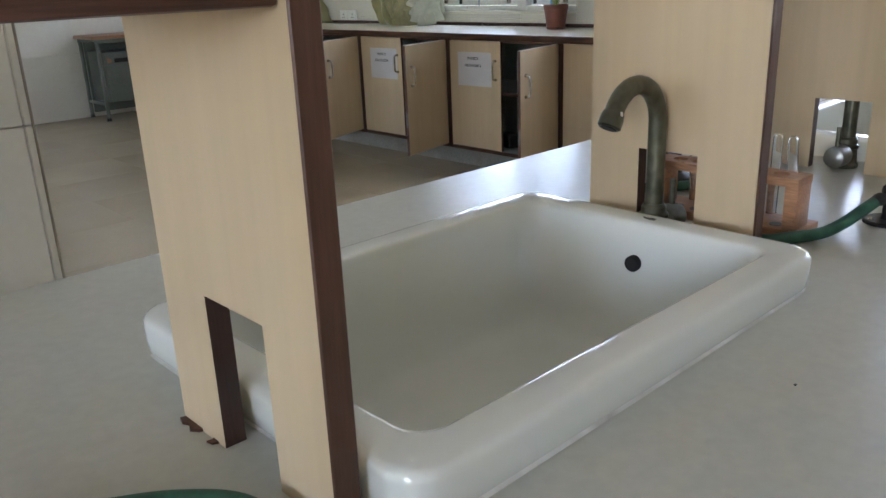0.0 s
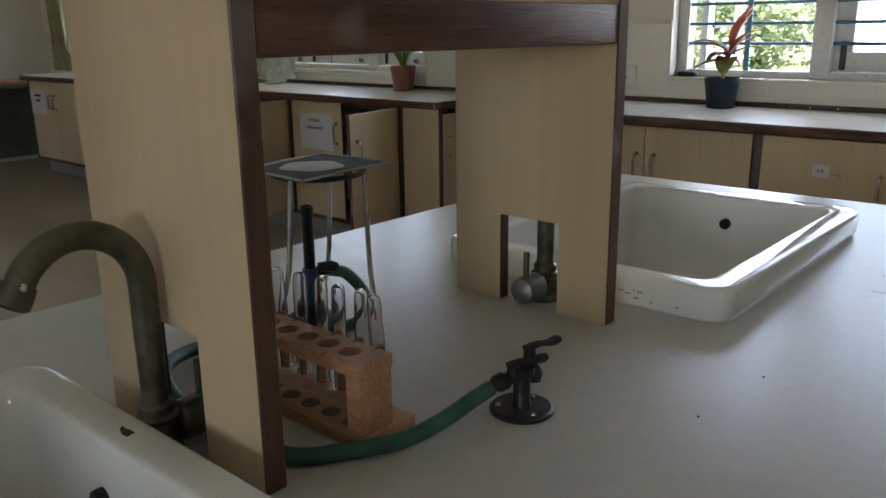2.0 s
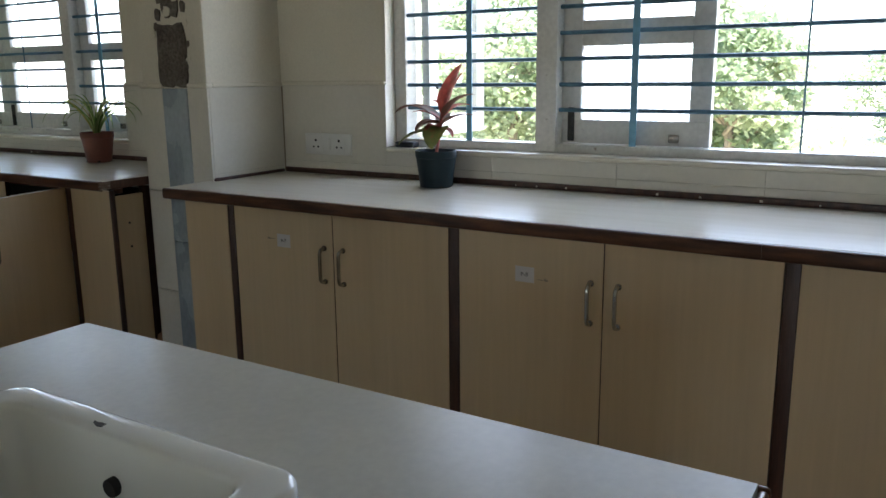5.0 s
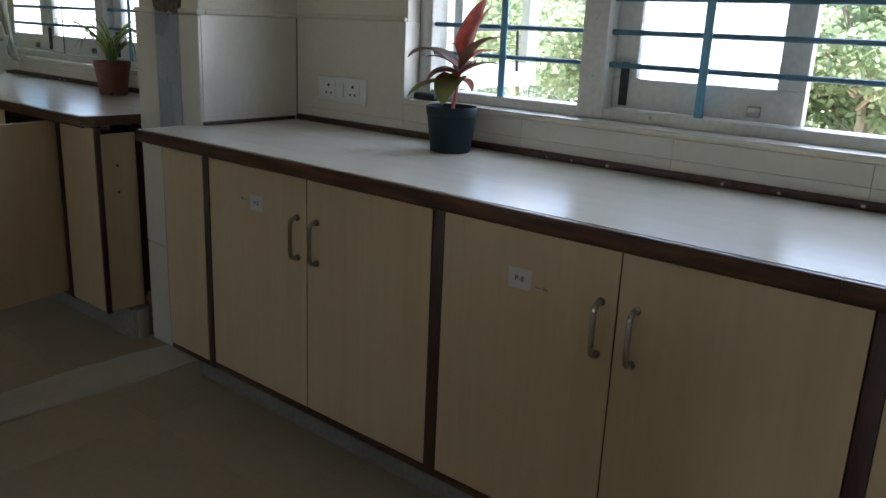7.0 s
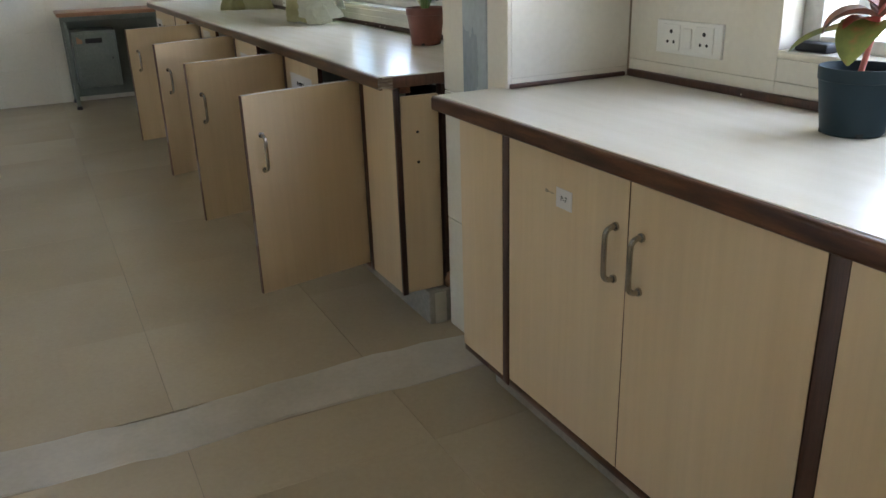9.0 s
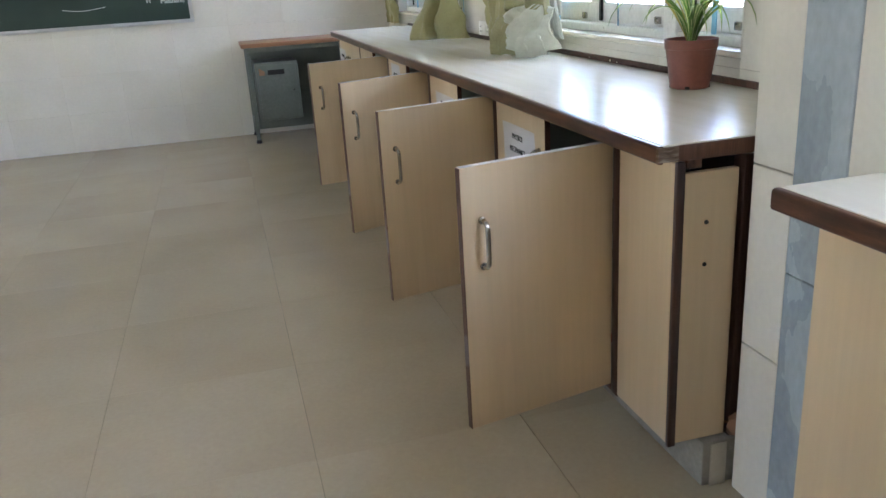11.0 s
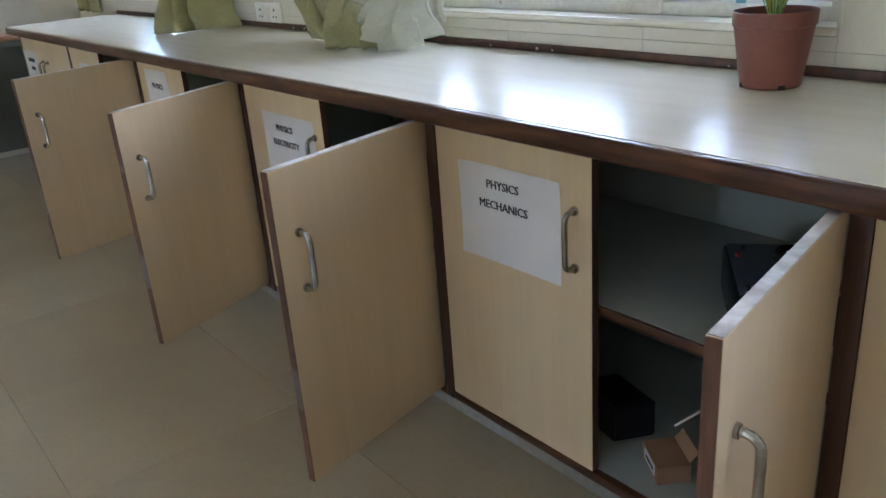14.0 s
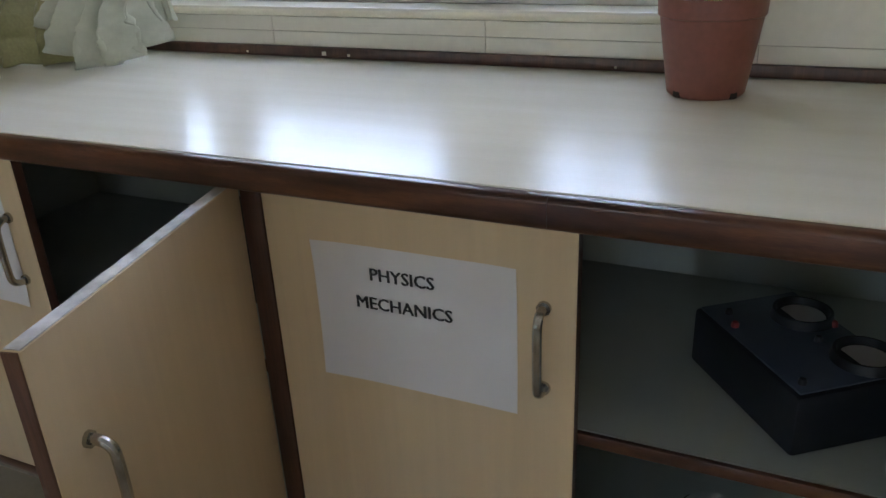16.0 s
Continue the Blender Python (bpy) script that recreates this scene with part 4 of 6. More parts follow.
# ---------- gas tap, hose, burner ----------
gx, gy = 2.025, 1.209
gas = thing("gas_tap", (gx, gy, ZB), "black iron twin gas tap on a round flange", "gas tap")
part("flange", lathe([(0, 0), (0.035, 0), (0.035, 0.004), (0.032, 0.0065), (0.012, 0.0075), (0, 0.0076)], (gx, gy, ZB), 28), IRON, gas)
for k in range(3):
    a = 2.2 + k * 2.094
    part("flange_screw", lathe([(0, 0.0025), (0.0032, 0.002), (0.0038, 0)], (gx + 0.025 * math.cos(a), gy + 0.025 * math.sin(a), ZB + 0.0068), 10), STEEL, gas)
part("stem", lathe([(0.011, 0.007), (0.0095, 0.014), (0.0095, 0.046), (0.013, 0.05), (0.014, 0.062), (0.0, 0.064)], (gx, gy, ZB), 18), IRON, gas)
part("cross_pipe", tube([(gx - 0.03, gy + 0.004, ZB + 0.052), (gx + 0.018, gy - 0.002, ZB + 0.052)], 0.0085, 14), IRON, gas)
part("nozzle", tube([(gx - 0.026, gy + 0.004, ZB + 0.052), (gx - 0.036, gy + 0.006, ZB + 0.05), (gx - 0.042, gy + 0.007, ZB + 0.049), (gx - 0.052, gy + 0.009, ZB + 0.046)], [0.011, 0.011, 0.007, 0.006], 14), IRON, gas)
part("nozzle", tube([(gx + 0.016, gy - 0.002, ZB + 0.052), (gx + 0.020, gy - 0.003, ZB + 0.046), (gx + 0.020, gy - 0.003, ZB + 0.034)], [0.009, 0.009, 0.0065], 14), IRON, gas)
for dx, z, yaw in ((-0.016, 0.066, -18), (0.014, 0.078, -12)):
    W = Matrix.Translation((gx + dx, gy, ZB + z)) @ Matrix.Rotation(radians(yaw), 4, "Z")
    b = tube([(0, 0, -0.016), (0, 0, 0.004)], [0.0078, 0.0062], 12)
    lev = tube(smooth_path([(-0.006, 0, 0.004), (0.012, 0, 0.006), (0.028, 0, 0.003), (0.044, 0, 0.004)], 3), [0.0055, 0.0055, 0.005, 0.0045, 0.0042, 0.0042, 0.005, 0.0058, 0.0062, 0.0045], 10, b)
    part("lever", merge(bmesh.new(), lev, W), IRON, gas, "black lever handle")
gas.scale = (0.95, 0.95, 0.78)
hose = tube(smooth_path([(gx - 0.042, gy + 0.008, ZB + 0.037), (gx - 0.064, gy + 0.013, ZB + 0.031), (gx - 0.098, gy + 0.024, ZB + 0.018), (gx - 0.135, gy + 0.038, ZB + 0.0095), (1.848, 1.270, ZB + 0.0088), (1.807, 1.30, ZB + 0.0088), (1.793, 1.355, ZB + 0.009), (1.790, 1.42, ZB + 0.010), (1.797, 1.49, ZB + 0.016), (1.825, 1.55, ZB + 0.020), (1.885, 1.588, ZB + 0.012), (1.945, 1.572, ZB + 0.0088), (1.998, 1.528, ZB + 0.0088), (2.045, 1.512, ZB + 0.0088), (2.094, 1.512, ZB + 0.012), (2.116, 1.535, ZB + 0.032), (2.104, 1.556, ZB + 0.060), (2.080, 1.563, ZB + 0.070)], 7), 0.0082, 12)
solid("gas_hose", hose, RUBBER, "worn green rubber gas hose lying on the bench", "hose")
bx, by = 2.053, 1.571
burner = thing("bunsen_burner", (bx, by, ZB), "bunsen burner with a blackened tube and blue sleeve", "burner")
part("foot", lathe([(0, 0), (0.036, 0), (0.037, 0.005), (0.033, 0.011), (0.014, 0.018), (0.011, 0.03), (0, 0.031)], (bx, by, ZB), 26), IRON, burner)
part("sleeve", lathe([(0.0098, 0.028), (0.0108, 0.030), (0.0108, 0.074), (0.0095, 0.078), (0.0, 0.079)], (bx, by, ZB), 18), BLUECLAD, burner, "blue air sleeve")
part("tube", lathe([(0.0, 0.07), (0.0075, 0.07), (0.0072, 0.149), (0.0085, 0.151), (0.0085, 0.161), (0.0066, 0.1612), (0.0062, 0.12), (0, 0.119)], (bx, by, ZB), 16), IRON, burner)
part("inlet", tube([(bx + 0.006, by - 0.002, ZB + 0.072), (bx + 0.026, by - 0.009, ZB + 0.071)], 0.0068, 10), IRON, burner)
part("knob", tube([(bx + 0.008, by - 0.006, ZB + 0.078), (bx + 0.022, by - 0.016, ZB + 0.078), (bx + 0.030, by - 0.020, ZB + 0.076)], [0.006, 0.008, 0.006], 10), IRON, burner)

# ---------- tripod with wire gauze ----------
tx, ty, tz = 2.064, 1.557, 1.072
tripod = thing("tripod_stand", (tx, ty, ZB), "thin steel tripod stand with red foot caps over a burner", "tripod")
ring = [(tx + 0.058 * math.cos(2 * math.pi * k / 28), ty + 0.058 * math.sin(2 * math.pi * k / 28), tz) for k in range(29)]
part("ring", tube(ring, 0.0035, 8, cap=False), IRON, tripod)
for fx, fy, ux, uy in ((2.091, 1.487, 2.106, 1.517), (2.128, 1.636, 2.110, 1.590), (1.990, 1.572, 2.006, 1.540)):
    leg = part("leg", tube(smooth_path([(ux, uy, tz), (ux + (fx - ux) * 0.15, uy + (fy - uy) * 0.15, tz - 0.07), (ux + (fx - ux) * 0.35, uy + (fy - uy) * 0.35, tz - 0.13), (fx, fy, ZB + 0.012)], 4), 0.0034, 8), STEEL, tripod)
    part("foot_cap", tube([(fx, fy, ZB + 0.0005), (fx - (fx - ux) * 0.09, fy - (fy - uy) * 0.09, ZB + 0.017)], 0.0055, 10), RED, leg, "red plastic foot cap")
gz = tz + 0.0042
gauze = thing("wire_gauze", (2.066, 1.570, gz), "square wire gauze with a pale ceramic disc and folded edges", "gauze")
corners = [(1.990, 1.498), (2.150, 1.512), (2.146, 1.645), (1.996, 1.618)]
part("mesh_sheet", prism(corners, gz, gz + 0.0012), GAUZE, gauze)
for (ax, ay), (cx_, cy_) in zip(corners, corners[1:] + corners[:1]):
    part("folded_edge", tube([(ax, ay, gz + 0.0014), ((ax + cx_) / 2, (ay + cy_) / 2, gz + 0.0024), (cx_, cy_, gz + 0.0014)], 0.0018, 6), WHITEMETAL, gauze)
b = lathe([(0, 0.0026), (0.030, 0.0026), (0.040, 0.0018), (0.041, 0.001)], (2.066, 1.572, gz), 26)
rr = random.Random(3)
for v in b.verts:
    k = 1 + 0.06 * math.sin(5 * math.atan2(v.co.y - 1.572, v.co.x - 2.066))
    v.co.x, v.co.y = 2.066 + (v.co.x - 2.066) * k, 1.572 + (v.co.y - 1.572) * k
part("ceramic_disc", b, CERAM_DISC, gauze, "pale heat-resistant disc")

# ---------- test tube rack ----------
TY0, TY1, TX0, TX1 = 1.272, 1.493, 1.858, 1.903
trk = thing("test_tube_rack", (1.885, 1.385, ZB), "worn pine test tube rack with drying pegs", "rack")
part("base_board", box((TX0, TY0 - 0.004, ZB + 0.0005), (TX1 + 0.026, TY1 + 0.004, ZB + 0.0135), 0.0015), PINE, trk)
for y in (TY0, TY1 - 0.018):
    part("end_post", box((TX0 + 0.001, y, ZB + 0.0138), (TX1 - 0.001, y + 0.018, ZB + 0.0733), 0.0015), PINE, trk)


def board_with_holes(x0, x1, y0, y1, z0, z1, n, r):
    """A board pierced by a row of round holes."""
    bm = bmesh.new()
    cx_ = (x0 + x1) / 2
    step = (y1 - y0 - 0.036) / n
    cells = [y0, y0 + 0.018] + [y0 + 0.018 + step * (k + 1) for k in range(n)] + [y1]
    for z, up in ((z0, False), (z1, True)):
        for a, c in ((cells[0], cells[1]), (cells[-2], cells[-1])):
            bm.faces.new([bm.verts.new(p + (z,)) for p in ((x0, a), (x1, a), (x1, c), (x0, c))])
        for k in range(n):
            a, c = cells[k + 1], cells[k + 2]
            cy_ = (a + c) / 2
            m = 24
            hole = [bm.verts.new((cx_ + r * math.cos(2 * math.pi * i / m), cy_ + r * math.sin(2 * math.pi * i / m), z)) for i in range(m)]
            rim = []
            for i in range(m):
                ca, sa = math.cos(2 * math.pi * i / m), math.sin(2 * math.pi * i / m)
                s = min((x1 - x0) / 2 / max(abs(ca), 1e-6), (c - a) / 2 / max(abs(sa), 1e-6))
                rim.append(bm.verts.new((cx_ + s * ca, cy_ + s * sa, z)))
            for i in range(m):
                bm.faces.new((hole[i], hole[(i + 1) % m], rim[(i + 1) % m], rim[i]))
    for k in range(n):
        cy_ = (cells[k + 1] + cells[k + 2]) / 2
        tube([(cx_, cy_, z0), (cx_, cy_, z1)], r, 24, bm, cap=False)
    for p, q in (((x0, y0), (x1, y0)), ((x1, y0), (x1, y1)), ((x1, y1), (x0, y1)), ((x0, y1), (x0, y0))):
        bm.faces.new([bm.verts.new(v) for v in ((*p, z0), (*q, z0), (*q, z1), (*p, z1))])
    bmesh.ops.remove_doubles(bm, verts=bm.verts, dist=1e-5)
    return bm


part("top_board", board_with_holes(TX0, TX1, TY0, TY1, ZB + 0.0735, ZB + 0.0855, 6, 0.0112), PINE, trk, smooth=False)
step = (TY1 - TY0 - 0.036) / 6
for k in range(6):
    y = TY0 + 0.018 + step * (k + 0.5)
    part("peg", tube([(TX1 + 0.018, y, ZB + 0.0137), (TX1 + 0.018, y, ZB + 0.075), (TX1 + 0.018, y, ZB + 0.079)], [0.005, 0.0048, 0.003], 10), PINE, trk)
    part("foot_recess", lathe([(0, 0.0004), (0.0095, 0.0004), (0.0098, 0)], (TX0 + 0.021, y, ZB + 0.0136), 16), BROWN, trk)
    tt = new("test_tube", mesh_of(lathe([(0.0088, 0.0), (0.0080, 0.002), (0.0078, 0.135), (0.0066, 0.1405), (0.0038, 0.1432), (0, 0.144), (0, 0.1428), (0.0034, 0.142), (0.0058, 0.1396), (0.0068, 0.1345), (0.0068, 0.0), (0.0088, 0.0)], n=20), "test_tube", GLASS))
    tt.location = (TX1 + 0.018, y - 0.003 * (k % 2), ZB + 0.016 + 0.0)
    tt.rotation_euler = (radians(((k * 37) % 5) - 2), radians(((k * 23) % 5) - 2), 0)
    tt.scale = (0.92, 0.92, 0.80)
    tagged(tt, "clear glass test tube upside down on a rack peg", "test tube", "test tubes on the rack")
# a small conical flask on the rack's shelf
flask = thing("conical_flask", (1.957, 1.407, 1.2692), "small clear glass conical flask with a brown label on the shelf", "flask")
part("glass", lathe([(0, 0.0), (0.030, 0.0), (0.0335, 0.004), (0.0325, 0.009), (0.0125, 0.068), (0.0105, 0.073), (0.0105, 0.090), (0.0135, 0.093), (0.0125, 0.094), (0.0090, 0.090), (0.0090, 0.073), (0.0110, 0.067), (0.0310, 0.0085), (0.0305, 0.005), (0, 0.003)], (1.957, 1.407, 1.2692), 32), GLASS, flask)
b = bmesh.new()
patch = [[b.verts.new((1.957 + q * math.cos(a), 1.407 + q * math.sin(a), 1.2692 + z)) for a in [radians(222 + 9 * i) for i in range(7)]] for q, z in ((0.0226, 0.040), (0.0196, 0.049), (0.0181, 0.0535))]
for lo, hi in zip(patch, patch[1:]):
    for i in range(6):
        b.faces.new((lo[i], lo[i + 1], hi[i + 1], hi[i]))
part("label", b, CARD, flask, "brown paper label")

# loose hose end at the foot of the other rack
solid("rubber_hose", tube(smooth_path([(0.80, 1.41, ZB + 0.009), (0.90, 1.388, ZB + 0.0088), (0.966, 1.356, ZB + 0.0088), (1.003, 1.328, ZB + 0.0095), (1.030, 1.292, ZB + 0.0095), (1.034, 1.24, ZB + 0.009), (1.02, 1.17, ZB + 0.009)], 6), 0.0085, 12), RUBBER, "short green rubber hose on the bench beside the rack", "hose")

# marks on the sinks and the bench
marks = [((1.698, 1.395), 0.022, 0.0, 0.0462), ((2.992, 1.425), 0.022, 0.3, 0.0462)]
for k, ((mx, my), w, a, z) in enumerate(marks):
    b = prism([(mx - 0.004, my - w / 2), (mx + 0.001, my - 0.009), (mx + 0.0035, my - 0.0095), (mx + 0.004, my - 0.002), (mx + 0.002, my + 0.004), (mx + 0.0035, my + w / 2), (mx - 0.001, my + 0.008), (mx - 0.003, my + 0.003), (mx - 0.005, my - 0.003)], ZB + z - 0.0005, ZB + z + 0.0006)
    part("chip", b, IRON, bpy.data.objects["sink" if k == 0 else "sink.001"], "dark chip in the glaze")
arc = [(1.597, 1.531), (1.612, 1.542), (1.624, 1.537), (1.633, 1.534), (1.644, 1.519), (1.646, 1.503)]
ring = [(x + 0.0022 * (-1) ** i, y + 0.002) for i, (x, y) in enumerate(arc)] + [(x - 0.005, y - 0.0045 - 0.001 * (i % 2)) for i, (x, y) in reversed(list(enumerate(arc)))]
part("stain", prism(ring, ZB - 0.1372, ZB - 0.1362), STAIN, bpy.data.objects["sink"], "brown tide mark on the basin floor")
scuffs = random.Random(91)
for k in range(13):
    my, w, h = scuffs.uniform(1.19, 1.40), scuffs.uniform(0.003, 0.012), scuffs.uniform(0.0015, 0.004)
    mz = ZB + scuffs.uniform(0.009, 0.024)
    part("scuff", ragged(bmesh.new(), S2[0] + 0.0022, my - w / 2, my + w / 2, mz, mz + h, 0.25, 90 + k, 0.0022, 10, 0.3), STAIN, bpy.data.objects["sink.001"], "small brown scuff")
for k in range(9):
    r = random.Random(200 + k)
    mx, my, s = r.uniform(1.3, 3.2), r.uniform(0.86, 1.14), r.uniform(0.0008, 0.0022)
    solid("speck", prism([(mx - s, my - s * 0.6), (mx + s * 1.4, my - s * 0.3), (mx + s, my + s * 0.7), (mx - s * 0.7, my + s)], ZB - 0.0002, ZB + 0.0006), IRON, "small dark fleck stuck to the bench top", "speck")
solid("scratch", prism([(2.6625, 1.036), (2.659, 1.011), (2.6525, 0.975), (2.6535, 0.975), (2.6603, 1.011), (2.6632, 1.036)], ZB - 0.0002, ZB + 0.0004), STAIN, "thin dark scratch across the bench laminate", "scratch")


# ---------- notices and number cards ----------
sheet(None, 4.5075, 0.660, 0.297, 0.213, [("PHYSICS", 0.058, -0.012), ("MECHANICS", 0.014, -0.012)], 3, dy=0.002)
sheet(None, 5.418, 0.655, 0.297, 0.213, [("PHYSICS", 0.056, -0.02), ("ELECTRICITY", 0.012, -0.02)], 5)
sheet(None, 6.416, 0.690, 0.225, 0.235, [("PHYSICS", 0.050, 0.0), (0, 0, 0)][:1], 6, size=0.028)
sheet(None, 8.335, 0.655, 0.30, 0.21, [(0.13, 0.045, 0.0), (0.08, 0.0, 0.0)], 7, kind_bars=True, size=0.02)
sheet(None, 7.27, 0.66, 0.26, 0.21, [(0.12, 0.045, 0.0), (0.10, 0.0, 0.0)], 8, kind_bars=True, size=0.02)


def number_card(y, z, text, side=1, w=0.060, h=0.046):
    c = solid("number_card", box((XF - 0.0012, y - w / 2, z - h / 2), (XF - 0.0002, y + w / 2, z + h / 2)), PAPER, "small white paper number card on a cabinet door", "card")
    turn = Matrix(((0, 0, -1, 0), (-1, 0, 0, 0), (0, 1, 0, 0), (0, 0, 0, 1)))
    part("printing", letters(text, 0.018, Matrix.Translation((XF - 0.0016, y, z - 0.006)) @ turn, 0.0003, 1), INK, c, smooth=False)
    ends = sorted(y + side * (w / 2 + d) for d in (0.030, 0.046)), sorted(y + side * (w / 2 + d) for d in (0.010, 0.032))
    dz = 0.0 if side > 0 else -0.014
    b = ragged(bmesh.new(), XF, *ends[0], z + dz, z + dz + 0.008, 0.2, int(y * 50), 0.0008, 10, 0.3)
    ragged(b, XF, *ends[1], z + dz + 0.002, z + dz + 0.0045, 0.1, int(y * 50) + 1, 0.0008, 8, 0.3)
    part("tape_stain", b, STAIN, c, "brown tape residue")


number_card(2.588, 0.727, "P-7")
number_card(1.653, 0.720, "P-8", -1)


# ---------- sockets ----------
def socket_plate(y, z, w=0.235, h=0.088):
    s = thing("socket_plate", (XW - 0.012, y, z - h / 2), "white double socket plate with a switch on the tiles", "socket")
    x = XW - 0.006
    part("plate", box((x - 0.010, y - w / 2, z - h / 2), (x + 0.001, y + w / 2, z + h / 2), 0.003), PLASTIC, s)
    part("rocker", box((x - 0.015, y - 0.016, z - 0.026), (x - 0.0095, y + 0.016, z + 0.026), 0.003), PLASTIC, s)
    for dy in (-0.062, 0.062):
        p = part("socket_face", box((x - 0.0125, y + dy - 0.033, z - 0.034), (x - 0.0095, y + dy + 0.033, z + 0.034), 0.002), PLASTIC, s)
        for py, pz, pr in ((0, 0.015, 0.0058), (-0.012, -0.012, 0.0045), (0.012, -0.012, 0.0045)):
            part("pin_hole", tube([(x - 0.0132, y + dy + py, z + pz), (x - 0.0120, y + dy + py, z + pz)], pr, 12), DARK, p)


socket_plate(2.849, 1.012, 0.245)
socket_plate(6.565, 0.943, 0.225)
slot = solid("black_case", box((XW + 0.005, 2.432, 1.0105), (XW + 0.05, 2.522, 1.032), 0.006), BLACKBOX, "small black case lying on the window sill", "case")


# ---------- plants ----------
def pot(x, y, r_top, r_bot, h, material, label, band=True):
    p = thing("plant_pot", (x, y, ZC), label, "potted plant")
    t = 0.003
    prof = [(0, 0.0), (r_bot - 0.004, 0.0), (r_bot, 0.004), (r_bot + (r_top - r_bot) * 0.80, h * 0.80), (r_top * 0.985, h * 0.815), (r_top, h * 0.985), (r_top - 0.001, h), (r_top - t, h), (r_top - t - 0.002, h * 0.82), (r_bot, 0.01), (0, 0.01)]
    part("pot", lathe(prof, (x, y, ZC + 0.0005), 36), material, p)
    b = lathe([(0, h * 0.86), (r_top * 0.5, h * 0.875), (r_top - t - 0.0015, h * 0.85)], (x, y, ZC), 24)
    rr = random.Random(int(x * 100))
    for v in b.verts:
        v.co.z += rr.uniform(-0.003, 0.004)
    part("soil", b, SOIL, p)
    for k in range(4):
        a = 0.9 + k * math.pi / 2
        W = Matrix.Translation((x + (r_bot - 0.001) * math.cos(a), y + (r_bot - 0.001) * math.sin(a), ZC + 0.006)) @ Matrix.Rotation(a, 4, "Z")
        part("drain_hole", merge(bmesh.new(), box((-0.002, -0.007, -0.005), (0.0022, 0.007, 0.005), 0.002), W), DARK, p)
    return p


def leaf(base, yaw, length, width, rise, droop, curl=0.35, n=9, bow=0.0):
    """A blade that rises and bends over: rise and droop are its slope at foot and tip, in degrees."""
    bm = bmesh.new()
    pos, rows = Vector(base), []
    out, side = Vector((math.cos(yaw), math.sin(yaw), 0)), Vector((-math.sin(yaw), math.cos(yaw), 0))
    for i in range(n + 1):
        u = i / n
        s = radians(rise + (droop - rise) * u**1.3)
        d = out * math.cos(s) + Vector((0, 0, math.sin(s)))
        up = -out * math.sin(s) + Vector((0, 0, math.cos(s)))
        w = width * min(1.0, (0.25 + 3.2 * u)) * max(0.02, (1 - u**2.6)) ** 0.8 / 2
        sd = side + 0.0 * up
        rows.append([bm.verts.new(pos + sd * (-w) + up * curl * w), bm.verts.new(pos + sd * (-0.34 * w)), bm.verts.new(pos + sd * (0.34 * w)), bm.verts.new(pos + sd * w + up * curl * w)])
        pos = pos + d * (length / n) + side * bow * length / n * u
    for a, b in zip(rows, rows[1:]):
        for k in range(3):
            f = bm.faces.new((a[k], a[k + 1], b[k + 1], b[k]))
            f.material_index = 1 if k == 1 else 0
    return bm


def leaf_mat(name, stops, scale=20, stretch=(1, 1, 1)):
    m = varied(mat(name, rough=0.45), stops, scale, stretch, 5, 0.1, 0.1, 120)
    m.node_tree.nodes["Principled BSDF"].inputs["Transmission Weight"].default_value = 0.0
    m.node_tree.nodes["Principled BSDF"].inputs["Subsurface Weight"].default_value = 0.0
    return m


def sunlit_leaf(name, stops, through_colour, share=0.5, scale=3):
    """A thin leaf: half its light goes through."""
    m = leaf_mat(name, stops, scale)
    n, l = m.node_tree.nodes, m.node_tree.links
    tr, mix = n.new("ShaderNodeBsdfTranslucent"), n.new("ShaderNodeMixShader")
    tr.inputs["Color"].default_value = (*through_colour, 1)
    mix.inputs["Fac"].default_value = share
    l.new(n["Principled BSDF"].outputs[0], mix.inputs[1])
    l.new(tr.outputs[0], mix.inputs[2])
    l.new(mix.outputs[0], n["Material Output"].inputs["Surface"])
    return m


PALE_LEAF = sunlit_leaf("cream_stripe_leaf", [(0.3, (0.42, 0.45, 0.20)), (0.7, (0.56, 0.57, 0.32))], (0.55, 0.58, 0.22), 0.35, 20)
GREEN_LEAF = sunlit_leaf("green_leaf", [(0.3, (0.055, 0.13, 0.03)), (0.7, (0.12, 0.22, 0.06))], (0.22, 0.36, 0.05), 0.35, 20)
TIRED_LEAF = sunlit_leaf("yellowing_leaf", [(0.3, (0.30, 0.27, 0.06)), (0.7, (0.42, 0.36, 0.12))], (0.50, 0.42, 0.10), 0.35, 20)
RED_LEAF = sunlit_leaf("red_leaf", [(0.36, (0.07, 0.035, 0.022)), (0.46, (0.22, 0.035, 0.03)), (0.6, (0.34, 0.085, 0.055))], (0.50, 0.09, 0.06), 0.3, 34)
DUSK_LEAF = sunlit_leaf("bronze_green_leaf", [(0.3, (0.05, 0.055, 0.025)), (0.5, (0.09, 0.06, 0.035)), (0.75, (0.26, 0.06, 0.045))], (0.26, 0.09, 0.05), 0.25, 26)
OLIVE_LEAF = sunlit_leaf("mottled_leaf", [(0.3, (0.05, 0.085, 0.022)), (0.55, (0.12, 0.14, 0.035)), (0.75, (0.30, 0.07, 0.045))], (0.20, 0.20, 0.05), 0.3, 30)
STEM = leaf_mat("pink_stem", [(0.3, (0.48, 0.12, 0.11)), (0.7, (0.60, 0.22, 0.18))])

